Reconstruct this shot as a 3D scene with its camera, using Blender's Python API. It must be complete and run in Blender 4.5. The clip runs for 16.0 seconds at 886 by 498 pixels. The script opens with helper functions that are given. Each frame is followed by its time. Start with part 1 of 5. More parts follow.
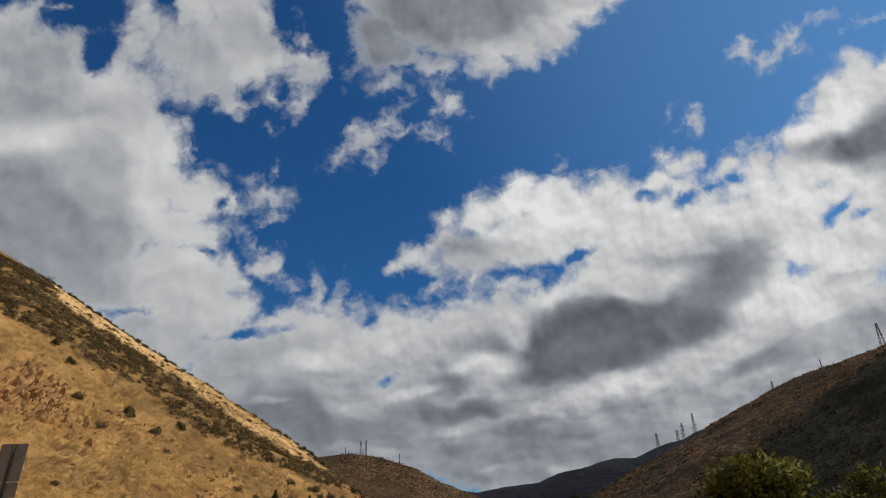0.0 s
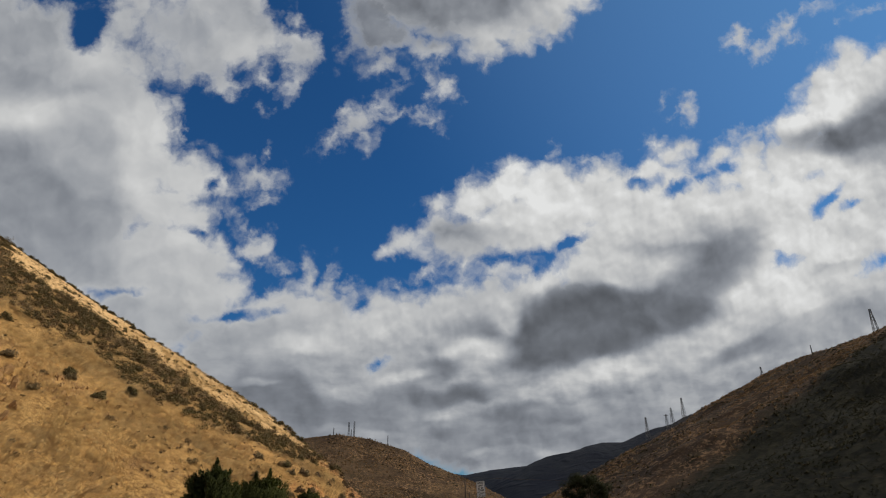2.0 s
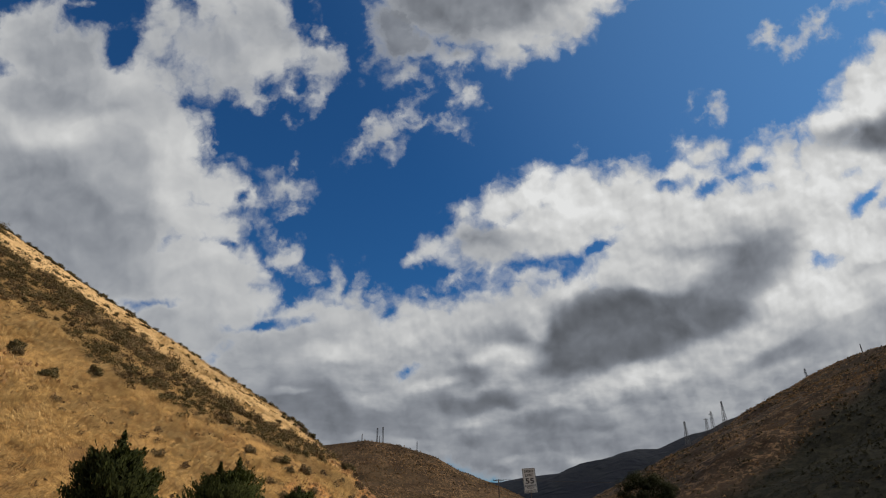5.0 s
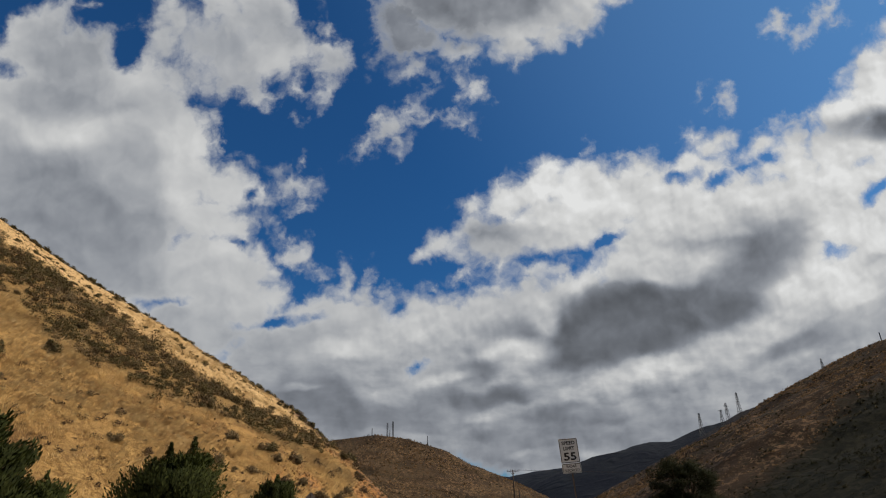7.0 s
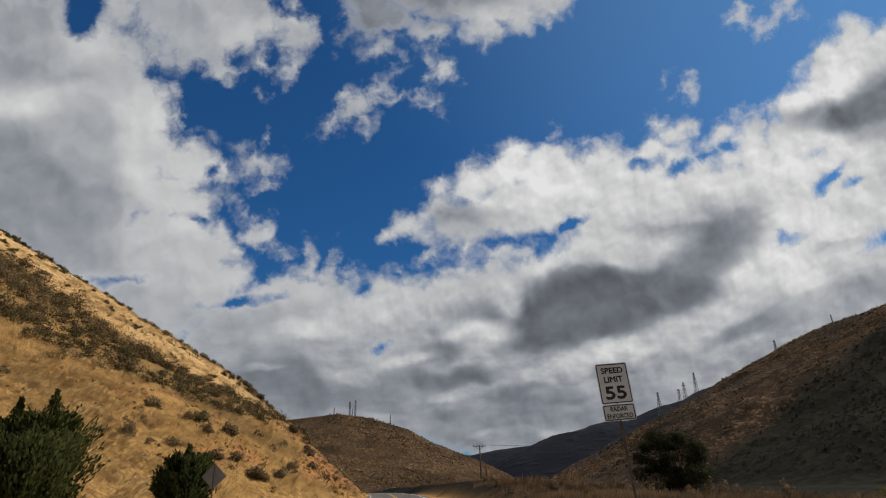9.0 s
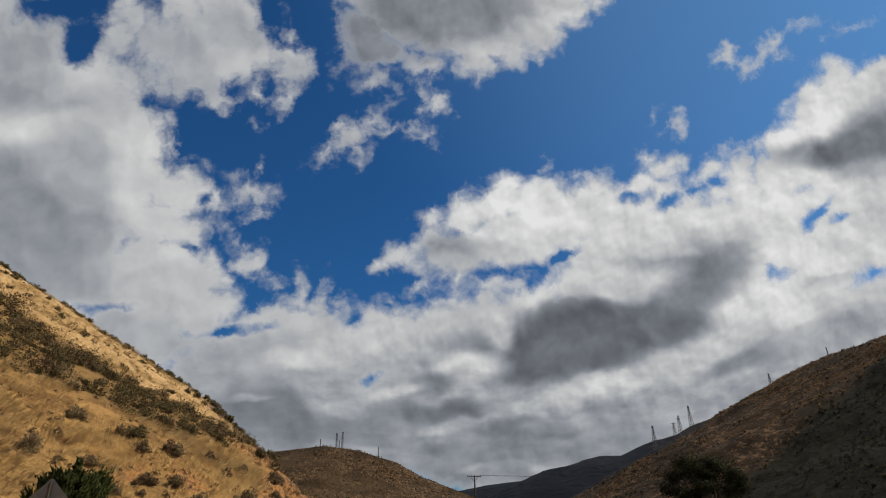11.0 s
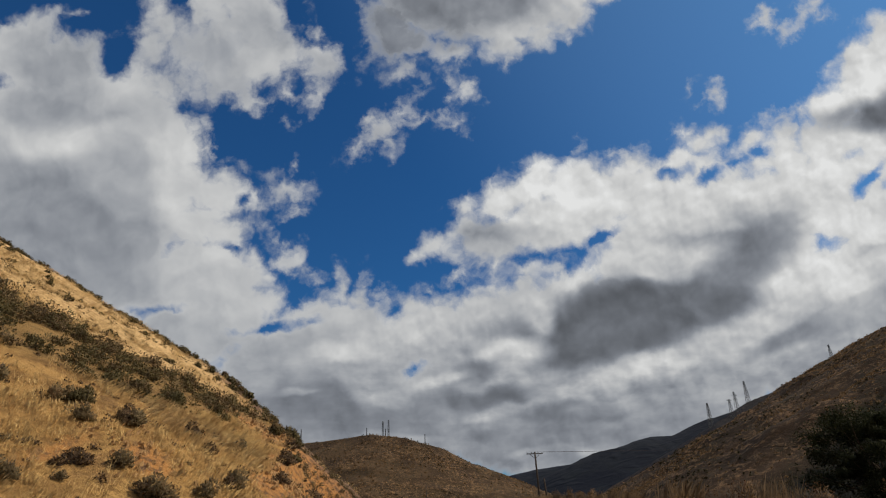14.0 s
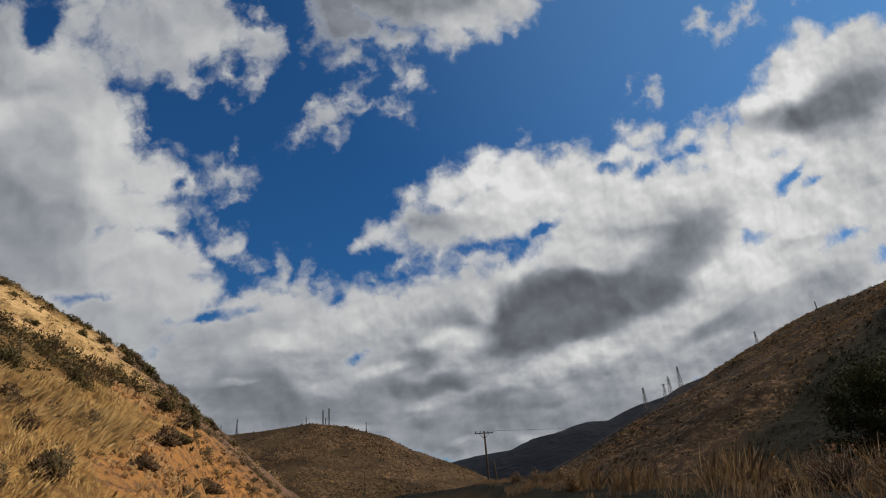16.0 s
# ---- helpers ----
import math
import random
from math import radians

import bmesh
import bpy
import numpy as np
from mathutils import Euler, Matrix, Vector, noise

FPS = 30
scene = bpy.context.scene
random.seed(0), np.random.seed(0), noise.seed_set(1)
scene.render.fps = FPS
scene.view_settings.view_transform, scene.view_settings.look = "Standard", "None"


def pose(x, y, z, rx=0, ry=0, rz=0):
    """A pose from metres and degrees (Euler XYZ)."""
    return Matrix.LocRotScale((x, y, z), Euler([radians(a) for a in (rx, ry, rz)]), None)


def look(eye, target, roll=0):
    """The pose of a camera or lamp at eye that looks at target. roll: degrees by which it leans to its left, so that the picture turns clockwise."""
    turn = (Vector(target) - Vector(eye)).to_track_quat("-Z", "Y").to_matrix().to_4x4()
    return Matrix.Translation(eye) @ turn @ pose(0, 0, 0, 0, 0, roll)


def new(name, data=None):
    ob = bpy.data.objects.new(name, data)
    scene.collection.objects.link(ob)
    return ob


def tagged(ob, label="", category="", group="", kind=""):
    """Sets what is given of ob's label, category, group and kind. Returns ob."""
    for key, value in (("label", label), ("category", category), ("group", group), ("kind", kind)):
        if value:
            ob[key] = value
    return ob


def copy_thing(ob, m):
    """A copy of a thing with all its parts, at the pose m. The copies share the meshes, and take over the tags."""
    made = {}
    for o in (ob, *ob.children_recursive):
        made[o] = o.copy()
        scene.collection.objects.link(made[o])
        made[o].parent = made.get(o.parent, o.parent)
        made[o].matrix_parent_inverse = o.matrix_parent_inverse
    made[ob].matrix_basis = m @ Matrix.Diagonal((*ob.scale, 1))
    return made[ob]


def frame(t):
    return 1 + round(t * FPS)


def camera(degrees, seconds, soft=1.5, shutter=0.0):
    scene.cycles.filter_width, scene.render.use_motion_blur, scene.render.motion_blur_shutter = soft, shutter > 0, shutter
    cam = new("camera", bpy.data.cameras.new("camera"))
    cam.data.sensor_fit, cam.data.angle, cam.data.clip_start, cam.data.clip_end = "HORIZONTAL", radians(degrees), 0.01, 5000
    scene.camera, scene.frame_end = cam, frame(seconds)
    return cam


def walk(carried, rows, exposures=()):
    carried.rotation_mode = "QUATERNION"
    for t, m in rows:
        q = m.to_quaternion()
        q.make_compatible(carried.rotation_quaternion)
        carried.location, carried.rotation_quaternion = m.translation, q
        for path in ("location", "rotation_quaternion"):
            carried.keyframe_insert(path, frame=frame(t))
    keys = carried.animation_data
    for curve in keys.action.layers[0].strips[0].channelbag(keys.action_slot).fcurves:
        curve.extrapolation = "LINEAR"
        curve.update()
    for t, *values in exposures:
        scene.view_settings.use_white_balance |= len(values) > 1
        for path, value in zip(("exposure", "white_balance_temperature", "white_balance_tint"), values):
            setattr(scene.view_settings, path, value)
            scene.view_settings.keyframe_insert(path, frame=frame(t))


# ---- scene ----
cam = camera(74.47, 16.0, soft=1.1)
walk(cam, [
    (0.0, look((-0.00, 0.00, 1.50), (0.014, 9.002, 5.854), -1.39)),
    (0.5, look((0.05, 3.49, 1.46), (-0.102, 12.396, 6.006), -0.71)),
    (1.0, look((0.11, 6.97, 1.43), (-0.184, 15.976, 5.760), -0.34)),
    (1.5, look((0.17, 10.43, 1.39), (0.285, 19.545, 5.503), -1.31)),
    (2.0, look((0.23, 13.86, 1.35), (0.382, 22.973, 5.468), -0.94)),
    (2.5, look((0.29, 17.24, 1.31), (0.451, 26.321, 5.504), -1.86)),
    (3.0, look((0.36, 20.57, 1.27), (0.583, 29.588, 5.577), -2.14)),
    (3.5, look((0.43, 23.82, 1.23), (0.033, 32.781, 5.654), 1.16)),
    (4.0, look((0.50, 27.01, 1.19), (0.045, 36.010, 5.532), 0.57)),
    (4.2, look((0.52, 28.28, 1.17), (0.235, 37.349, 5.377), -0.35)),
    (6.5, look((0.56, 41.45, 1.05), (0.146, 50.473, 5.342), -1.55)),
    (7.0, look((0.44, 44.28, 1.06), (-0.016, 53.361, 5.220), -1.11)),
    (7.5, look((0.30, 47.12, 1.06), (-0.484, 56.186, 5.215), -0.15)),
    (8.0, look((0.15, 49.95, 1.07), (-0.097, 59.103, 5.084), -2.06)),
    (8.5, look((0.05, 52.74, 1.07), (-0.019, 62.018, 4.805), -2.38)),
    (9.0, look((0.00, 55.46, 1.08), (0.120, 64.686, 4.938), -1.64)),
    (9.2, look((-0.02, 56.55, 1.09), (-0.009, 65.731, 5.041), -0.87)),
    (11.3, look((-0.26, 68.32, 1.11), (0.026, 77.329, 5.452), -1.42)),
    (11.5, look((-0.32, 69.42, 1.13), (-0.221, 78.450, 5.424), -0.93)),
    (12.0, look((-0.47, 72.15, 1.17), (-1.431, 81.086, 5.569), 0.17)),
    (12.5, look((-0.63, 74.91, 1.22), (-1.504, 83.909, 5.503), -1.63)),
    (13.0, look((-0.77, 77.73, 1.27), (-1.367, 86.755, 5.544), -1.80)),
    (13.5, look((-0.89, 80.63, 1.32), (-1.539, 89.707, 5.465), -1.55)),
    (14.0, look((-0.96, 83.60, 1.36), (-1.320, 92.684, 5.536), -2.67)),
    (14.5, look((-1.01, 86.61, 1.41), (-0.784, 95.789, 5.365), -3.08)),
    (15.0, look((-1.03, 89.60, 1.45), (-1.078, 98.771, 5.438), -1.89)),
    (15.5, look((-1.05, 92.58, 1.49), (-0.802, 101.781, 5.404), -3.88)),
    (16.0, look((-1.05, 95.56, 1.53), (-0.470, 104.724, 5.482), -4.32)),
])

# ---------------------------------------------------------------- light and sky
SUN_AZ, SUN_EL = 82.0, 46.0          # degrees to the right of the road's direction, and up
sun_way = Vector((math.sin(radians(SUN_AZ)) * math.cos(radians(SUN_EL)),
                  math.cos(radians(SUN_AZ)) * math.cos(radians(SUN_EL)), math.sin(radians(SUN_EL))))
sun = new("sun", bpy.data.lights.new("sun", "SUN"))
sun.data.energy, sun.data.angle, sun.data.color = 3.6, radians(0.53), (1.0, 0.86, 0.65)
sun.matrix_world = look(sun_way * 50, (0, 0, 0))
scene.view_settings.exposure = 0.0


class Nodes:
    """Short hand for building node trees."""

    def __init__(self, tree):
        self.tree = tree
        tree.nodes.clear()

    def add(self, kind, inputs=None, **settings):
        n = self.tree.nodes.new(kind)
        for key, value in settings.items():
            setattr(n, key, value)
        for key, value in (inputs or {}).items():
            if isinstance(value, bpy.types.NodeSocket):
                self.tree.links.new(value, n.inputs[key])
            else:
                n.inputs[key].default_value = value
        return n

    def math(self, op, a, b=0.0, c=0.0, clamp=False):
        n = self.add("ShaderNodeMath", {0: a, 1: b, 2: c}, operation=op)
        n.use_clamp = clamp
        return n.outputs[0]

    def vec(self, op, a, b=(0, 0, 0), c=(0, 0, 0)):
        n = self.add("ShaderNodeVectorMath", {0: a, 1: b}, operation=op)
        if op == "MULTIPLY_ADD":
            if isinstance(c, bpy.types.NodeSocket):
                self.tree.links.new(c, n.inputs[2])
            else:
                n.inputs[2].default_value = c
        return n.outputs["Value"] if op in ("LENGTH", "DOT_PRODUCT", "DISTANCE") else n.outputs["Vector"]

    def scaled(self, v, k):
        n = self.add("ShaderNodeVectorMath", {0: v}, operation="SCALE")
        n.inputs["Scale"].default_value = k
        return n.outputs["Vector"]

    def noise(self, v, scale, detail=4.0, rough=0.5, warp=0.0, colour=False, kind="FBM"):
        n = self.add("ShaderNodeTexNoise", {"Vector": v, "Scale": scale, "Detail": detail, "Roughness": rough, "Distortion": warp},
                     noise_dimensions="3D", noise_type=kind)
        return n.outputs["Color" if colour else 0]

    def ramp(self, x, lo, hi, to_lo=0.0, to_hi=1.0, kind="SMOOTHSTEP"):
        n = self.add("ShaderNodeMapRange", {0: x, 1: lo, 2: hi, 3: to_lo, 4: to_hi}, interpolation_type=kind)
        return n.outputs[0]

    def mix(self, f, a, b, blend="MIX"):
        n = self.add("ShaderNodeMix", data_type="RGBA", blend_type=blend)
        for key, value in ((0, f), (6, a), (7, b)):
            if isinstance(value, bpy.types.NodeSocket):
                self.tree.links.new(value, n.inputs[key])
            else:
                n.inputs[key].default_value = (*value, 1) if isinstance(value, tuple) and len(value) == 3 else value
        return n.outputs[2]


world = bpy.data.worlds.new("sky")
scene.world = world
world.use_nodes = True
w = Nodes(world.node_tree)
way = w.add("ShaderNodeTexCoord").outputs["Generated"]
# a tangent plane to the sky, ahead of the road and 23 degrees up; one unit is 1000 across it
SKY_UP, SKY_LEAN = 23.29, -0.87
tangent = pose(0, 0, 0, SKY_UP, 0, 0).to_3x3() @ Matrix.Rotation(radians(-SKY_LEAN), 3, "Y")
east, north, high = (tuple(tangent @ Vector(v)) for v in ((1, 0, 0), (0, 1, 0), (0, 0, 1)))
ahead = w.math("MAXIMUM", w.vec("DOT_PRODUCT", way, north), 0.08)
u = w.math("DIVIDE", w.vec("DOT_PRODUCT", way, east), ahead)
v = w.math("DIVIDE", w.vec("DOT_PRODUCT", way, high), ahead)
plane = w.add("ShaderNodeCombineXYZ", {0: u, 1: v, 2: 0.0}).outputs[0]
SKY_W, SKY_X, SKY_Y = 1031.5, 784.0, 441.0
# the plane is pushed about by noise, for ragged edges and uneven undersides
push = w.vec("SUBTRACT", w.noise(plane, 7.0, 2.0, 0.5, colour=True), (0.5, 0.5, 0.5))
push2 = w.vec("SUBTRACT", w.noise(plane, 24.0, 5.0, 0.62, colour=True), (0.5, 0.5, 0.5))
torn = w.vec("MULTIPLY_ADD", push, (0.030, 0.030, 0), plane)
torn = w.vec("MULTIPLY_ADD", push2, (0.034, 0.034, 0), torn)
shred = w.vec("MULTIPLY_ADD", push2, (0.045, 0.045, 0), torn)
gentle = w.vec("MULTIPLY_ADD", push, (0.085, 0.085, 0), w.vec("MULTIPLY_ADD", push2, (0.013, 0.013, 0), plane))


def distance_from(at, x, y, across, tall, tilt):
    """How far a place of the sky lies from the middle of an ellipse; 1 on its rim."""
    m = w.add("ShaderNodeMapping", {"Vector": at, "Location": ((x - SKY_X) / SKY_W, (SKY_Y - y) / SKY_W, 0),
                                    "Rotation": (0, 0, radians(tilt)), "Scale": (across / SKY_W, tall / SKY_W, 1)}, vector_type="TEXTURE")
    return w.vec("LENGTH", m.outputs[0])


def after(at, value):
    """The same places of the sky, worked out only once a value is known: it keeps the shader small."""
    return w.vec("MULTIPLY_ADD", w.add("ShaderNodeCombineXYZ", {0: value}).outputs[0], (1e-9, 0, 0), at)


class Puffs:
    """A layer of cloud: how far inside its nearest puff a place lies."""

    def __init__(self, at, blend, steep=1.0):
        self.at, self.blend, self.steep, self.field, self.count = at, blend, steep, -3.0, 0

    def step(self):
        self.count += 1
        if self.count % 8 == 0:
            self.at = after(self.at, self.field)

    def puff(self, x, y, across, tall, tilt=0.0, deep=1.0):
        size = min(across, tall) / 100.0 * deep * self.steep
        inside = w.math("MULTIPLY_ADD", distance_from(self.at, x, y, across, tall, tilt), -size, size)
        self.field = w.math("SMOOTH_MAX", self.field, inside, self.blend)
        self.step()

    def gap(self, x, y, across, tall, tilt=0.0, deep=1.0):
        size = min(across, tall) / 100.0 * deep * 1.8
        outside = w.math("MULTIPLY_ADD", distance_from(self.at, x, y, across, tall, tilt), size, -0.72 * size)
        self.field = w.math("SMOOTH_MIN", self.field, outside, 0.05)
        self.step()


firm, thin = Puffs(torn, 0.08), Puffs(shred, 0.03, 1.7)
P, W = firm.puff, thin.puff
# the great bank over the near slope
P(-60, 310, 375, 250)
P(232, 205, 104, 85)
P(215, 110, 85, 75)
P(70, 130, 200, 80)
P(318, 288, 108, 42, -14)
P(300, 348, 104, 44)
P(318, 435, 128, 70, -14)
P(385, 478, 78, 42, -24)
P(200, 510, 250, 130)
W(405, 264, 26, 7, -25, 0.6)
W(325, 205, 22, 22)
W(402, 338, 16, 7, 0, 0.7)
# broken cloud above it
P(40, 30, 130, 90)
P(248, 20, 40, 110)
W(300, 40, 60, 90, 0, 0.6)
P(395, -20, 92, 90)
W(400, 45, 110, 95, 0, 0.8)
P(425, 55, 95, 50)
W(525, 75, 72, 46, -10)
W(375, 92, 70, 42)
W(415, 122, 40, 34)
W(487, 112, 30, 34)
W(533, 122, 16, 36, -20)
W(545, 18, 14, 40, 15)
# scraps along its edge
W(476, 300, 52, 25)
W(442, 312, 20, 9)
W(490, 258, 15, 17)
W(480, 338, 24, 16)
W(471, 425, 30, 34, -50)
W(438, 384, 32, 9, -52, 0.8)
W(510, 456, 18, 7)
W(480, 180, 8, 16)
# the sheet that runs down to the hills
P(600, 650, 330, 158)
P(455, 640, 190, 88)
P(520, 545, 74, 58)
P(562, 470, 17, 36, 4, 1.4)
P(578, 500, 42, 24)
W(598, 462, 10, 22, -30)
W(628, 488, 28, 13)
P(635, 560, 60, 45)
P(720, 562, 100, 66, 6)
W(718, 488, 16, 13)
P(815, 548, 92, 62)
W(772, 462, 30, 15, 10)
P(1000, 660, 330, 200)
P(930, 522, 55, 32, 38)
P(990, 484, 70, 34, 18)
P(1050, 450, 70, 42, 25)
P(1120, 420, 110, 70)
P(1330, 480, 330, 180, 8)
P(1500, 600, 300, 160)
W(890, 462, 84, 27, 8, 0.62)
W(940, 462, 50, 24, 14, 0.8)
W(690, 492, 24, 12, 15, 0.7)
# the long bank opposite, with its row of heads
P(730, 407, 36, 15, 30, 1.3)
P(785, 382, 46, 32, 25)
P(786, 350, 26, 21)
P(835, 402, 84, 50, 4)
P(862, 335, 66, 38, 28)
P(910, 312, 62, 47, 12)
P(925, 300, 28, 36)
P(985, 330, 70, 62)
P(965, 372, 130, 60, 4)
P(1055, 335, 100, 62)
P(1085, 285, 30, 28)
P(1130, 330, 90, 50)
P(1188, 300, 50, 46)
P(1195, 262, 30, 30, 20)
P(1224, 240, 28, 17, 10)
P(1190, 352, 240, 62)
P(1300, 262, 32, 24, 20)
P(1342, 242, 34, 24)
P(1345, 290, 80, 42)
P(1420, 270, 60, 60)
P(1440, 205, 52, 60, -40)
P(1490, 150, 62, 76, -25)
P(1545, 118, 70, 72)
P(1640, 200, 215, 165, 20)
P(1500, 380, 300, 110)
W(985, 258, 14, 15)
W(1060, 268, 40, 12, 12)
W(1095, 254, 24, 8, 25)
W(1172, 236, 10, 22, -12)
W(1325, 226, 50, 14, 20)
W(1385, 215, 16, 40, -30)
# overhead
P(850, -90, 236, 146)
W(665, 10, 52, 84, 0, 0.8)
W(690, 40, 66, 50)
P(868, 56, 38, 30)
W(880, 78, 18, 26, -20)
P(938, 42, 44, 24, 20)
P(1000, 18, 46, 22, 28)
W(988, 42, 15, 14)
P(1062, -34, 46, 24, 38)
W(775, 66, 46, 32)
W(690, 96, 44, 24, 0, 0.8)
W(772, 106, 36, 20, -32)
W(800, 140, 22, 26)
# scraps in the blue
W(634, 208, 44, 32, 40)
W(686, 172, 56, 15, 42)
W(718, 186, 58, 9, 9, 1.2)
W(772, 192, 32, 11, -6)
W(787, 196, 9, 19)
W(598, 236, 30, 12, 25)
W(655, 228, 30, 22, -40, 0.7)
W(1326, 38, 26, 28)
W(1352, 58, 30, 15, 8)
W(1386, 40, 34, 16, 40)
W(1418, 16, 20, 30, -20)
W(1430, 42, 16, 10)
W(1452, -10, 34, 9, 25)
W(1560, -10, 46, 10, 20)
W(1508, 12, 8, 16, -30)
W(1237, 168, 17, 26, -12)
W(1214, 182, 16, 8, 10)
W(1190, 159, 14, 4, 35)
# blue breaks
G = firm.gap
G(172, 28, 46, 48, 0, 0.6)
G(130, -35, 90, 40, 0, 0.6)
G(303, 50, 30, 36, -20, 0.20)
G(515, 8, 30, 34, 0, 1.2)
G(1155, 302, 30, 9, 10, 1.5)
G(1224, 308, 34, 13, 15, 1.5)
G(1268, 292, 32, 9, 12, 1.2)
G(1308, 274, 16, 15, 0, 1.0)
G(1486, 331, 34, 14, 46, 1.2)
G(1536, 336, 14, 6, 20, 1.6)
G(1410, 446, 7, 5, 0, 0.7)
G(1030, 412, 34, 9, 30, 1.6)
G(1590, 440, 20, 8, 20, 0.9)
G(220, 498, 20, 6, 0, 1.2)
G(690, 620, 10, 4, 35, 1.1)
G(440, 538, 54, 8, 4, 1.2)
G(478, 498, 14, 16, 0, 0.8)
G(375, 392, 18, 12, -30, 1.0)
G(392, 310, 14, 12, 0, 1.2)
G(655, 516, 14, 12, 0, 0.5)
thin.gap(448, 108, 16, 26, 15, 0.8)
thin.gap(505, 112, 9, 22, 10, 0.8)

# billows: round heads and torn wisps on the edges, lit from the sun's side
puffed = w.vec("MULTIPLY_ADD", push2, (0.020, 0.020, 0), plane)


def cells(at):
    return w.add("ShaderNodeTexVoronoi", {"Vector": at, "Scale": 21.0, "Detail": 2.0, "Roughness": 0.5, "Lacunarity": 2.2, "Smoothness": 0.5, "Randomness": 1.0},
                 feature="SMOOTH_F1", normalize=True).outputs["Distance"]


domes, domes_lit = cells(puffed), cells(w.vec("ADD", puffed, (0.005, 0.010, 0.0)))
ragged = w.noise(torn, 26.0, 6.0, 0.57)
swell, swell_lit = w.noise(gentle, 7.0, 4.0, 0.5), w.noise(w.vec("ADD", gentle, (0.014, 0.022, 0.0)), 7.0, 4.0, 0.5)
head = w.math("MULTIPLY_ADD", domes, -0.56, 0.155)
depth = w.math("ADD", w.math("ADD", firm.field, head), w.math("MULTIPLY_ADD", ragged, 0.60, -0.30))
wisps = w.math("ADD", w.math("ADD", thin.field, head), w.math("MULTIPLY_ADD", ragged, 0.85, -0.46))
cover_firm, cover_thin = w.ramp(depth, -0.12, 0.22), w.ramp(wisps, -0.16, 0.42, 0.0, 0.95)
cover = w.math("MAXIMUM", cover_firm, cover_thin)
body = w.ramp(w.math("MAXIMUM", depth, w.math("SUBTRACT", wisps, 0.1)), 0.0, 0.42)

# how bright each part of the cloud is: white heads, grey undersides
level, tones, gentle = 0.745, 0, after(gentle, body)


def tone(x, y, across, tall, tilt, to, amount=1.0, core=0.25):
    """Draws the brightness of the cloud towards a value, round one place."""
    global level, tones, gentle
    tones += 1
    if tones % 8 == 0:
        gentle = after(gentle, level)
    k = w.ramp(distance_from(gentle, x, y, across, tall, tilt), core + 0.1, 1.4, amount, 0.0)
    level = w.math("MULTIPLY_ADD", k, w.math("SUBTRACT", to, level), level)


tone(784, 700, 1400, 190, 0, 0.64, 1.0, 0.5)
tone(900, 790, 1400, 110, 0, 0.555)
# great bank
tone(20, 350, 310, 190, 0, 0.555, 1.0, 0.1)
tone(60, 470, 150, 90, -35, 0.60, 0.8)
tone(275, 235, 64, 130, 8, 0.80, 0.9)
tone(325, 330, 80, 120, -20, 0.78, 0.9)
tone(390, 460, 90, 60, -20, 0.755)
tone(70, 180, 110, 36, 0, 0.775)
tone(150, 128, 150, 34, -5, 0.675)
tone(20, 118, 90, 50, 0, 0.60)
tone(60, 20, 130, 80, 0, 0.62)
tone(200, 560, 140, 60, -30, 0.66)
# broken cloud
tone(270, 30, 80, 110, 0, 0.66)
tone(420, 20, 110, 90, 0, 0.66)
tone(380, 110, 70, 40, 0, 0.65)
tone(470, 60, 80, 40, 0, 0.72)
tone(560, 85, 40, 40, 0, 0.70)
# overhead
tone(740, -10, 140, 110, 0, 0.52, 1.0, 0.4)
tone(840, -50, 160, 80, 0, 0.52)
tone(660, 20, 60, 80, 0, 0.50)
tone(940, 20, 110, 40, 20, 0.71)
tone(880, 70, 80, 26, 10, 0.72)
tone(780, 110, 50, 40, 0, 0.74)
tone(635, 205, 60, 40, 30, 0.70)
# long bank
tone(960, 310, 240, 90, 0, 0.86, 1.0, 0.4)
tone(1010, 395, 130, 34, 4, 0.79)
tone(815, 388, 72, 26, 4, 0.53, 1.0, 0.1)
tone(835, 432, 70, 26, -8, 0.64)
tone(735, 405, 36, 18, 30, 0.73)
tone(880, 400, 60, 30, 0, 0.70, 0.6)
tone(1250, 310, 240, 70, 0, 0.83)
tone(1330, 460, 240, 110, 20, 0.83)
tone(1440, 400, 150, 110, 0, 0.845)
tone(1470, 250, 110, 80, 30, 0.84)
tone(1480, 140, 110, 80, 40, 0.87)
tone(1600, 185, 120, 56, 30, 0.47)
tone(1510, 214, 104, 33, 4, 0.46)
tone(1490, 275, 80, 22, -8, 0.83, 0.8)
# its great grey underside
tone(1060, 552, 195, 62, 13, 0.395, 1.0, 0.45)
tone(950, 590, 74, 38, 0, 0.42, 1.0, 0.4)
tone(1190, 520, 105, 42, 10, 0.41, 1.0, 0.3)
tone(1115, 578, 115, 33, 14, 0.42, 1.0, 0.4)
tone(1215, 538, 80, 28, 16, 0.44, 1.0, 0.3)
tone(1292, 425, 84, 62, 20, 0.50, 1.0, 0.25)
tone(1190, 412, 66, 20, -4, 0.62, 0.9)
tone(1260, 475, 80, 40, 15, 0.47, 0.9)
tone(1230, 392, 40, 14, 0, 0.78, 0.7)
tone(1100, 470, 100, 22, 0, 0.74, 0.9)
tone(1010, 462, 70, 28, 28, 0.80)
tone(915, 540, 26, 44, -20, 0.78, 0.8)
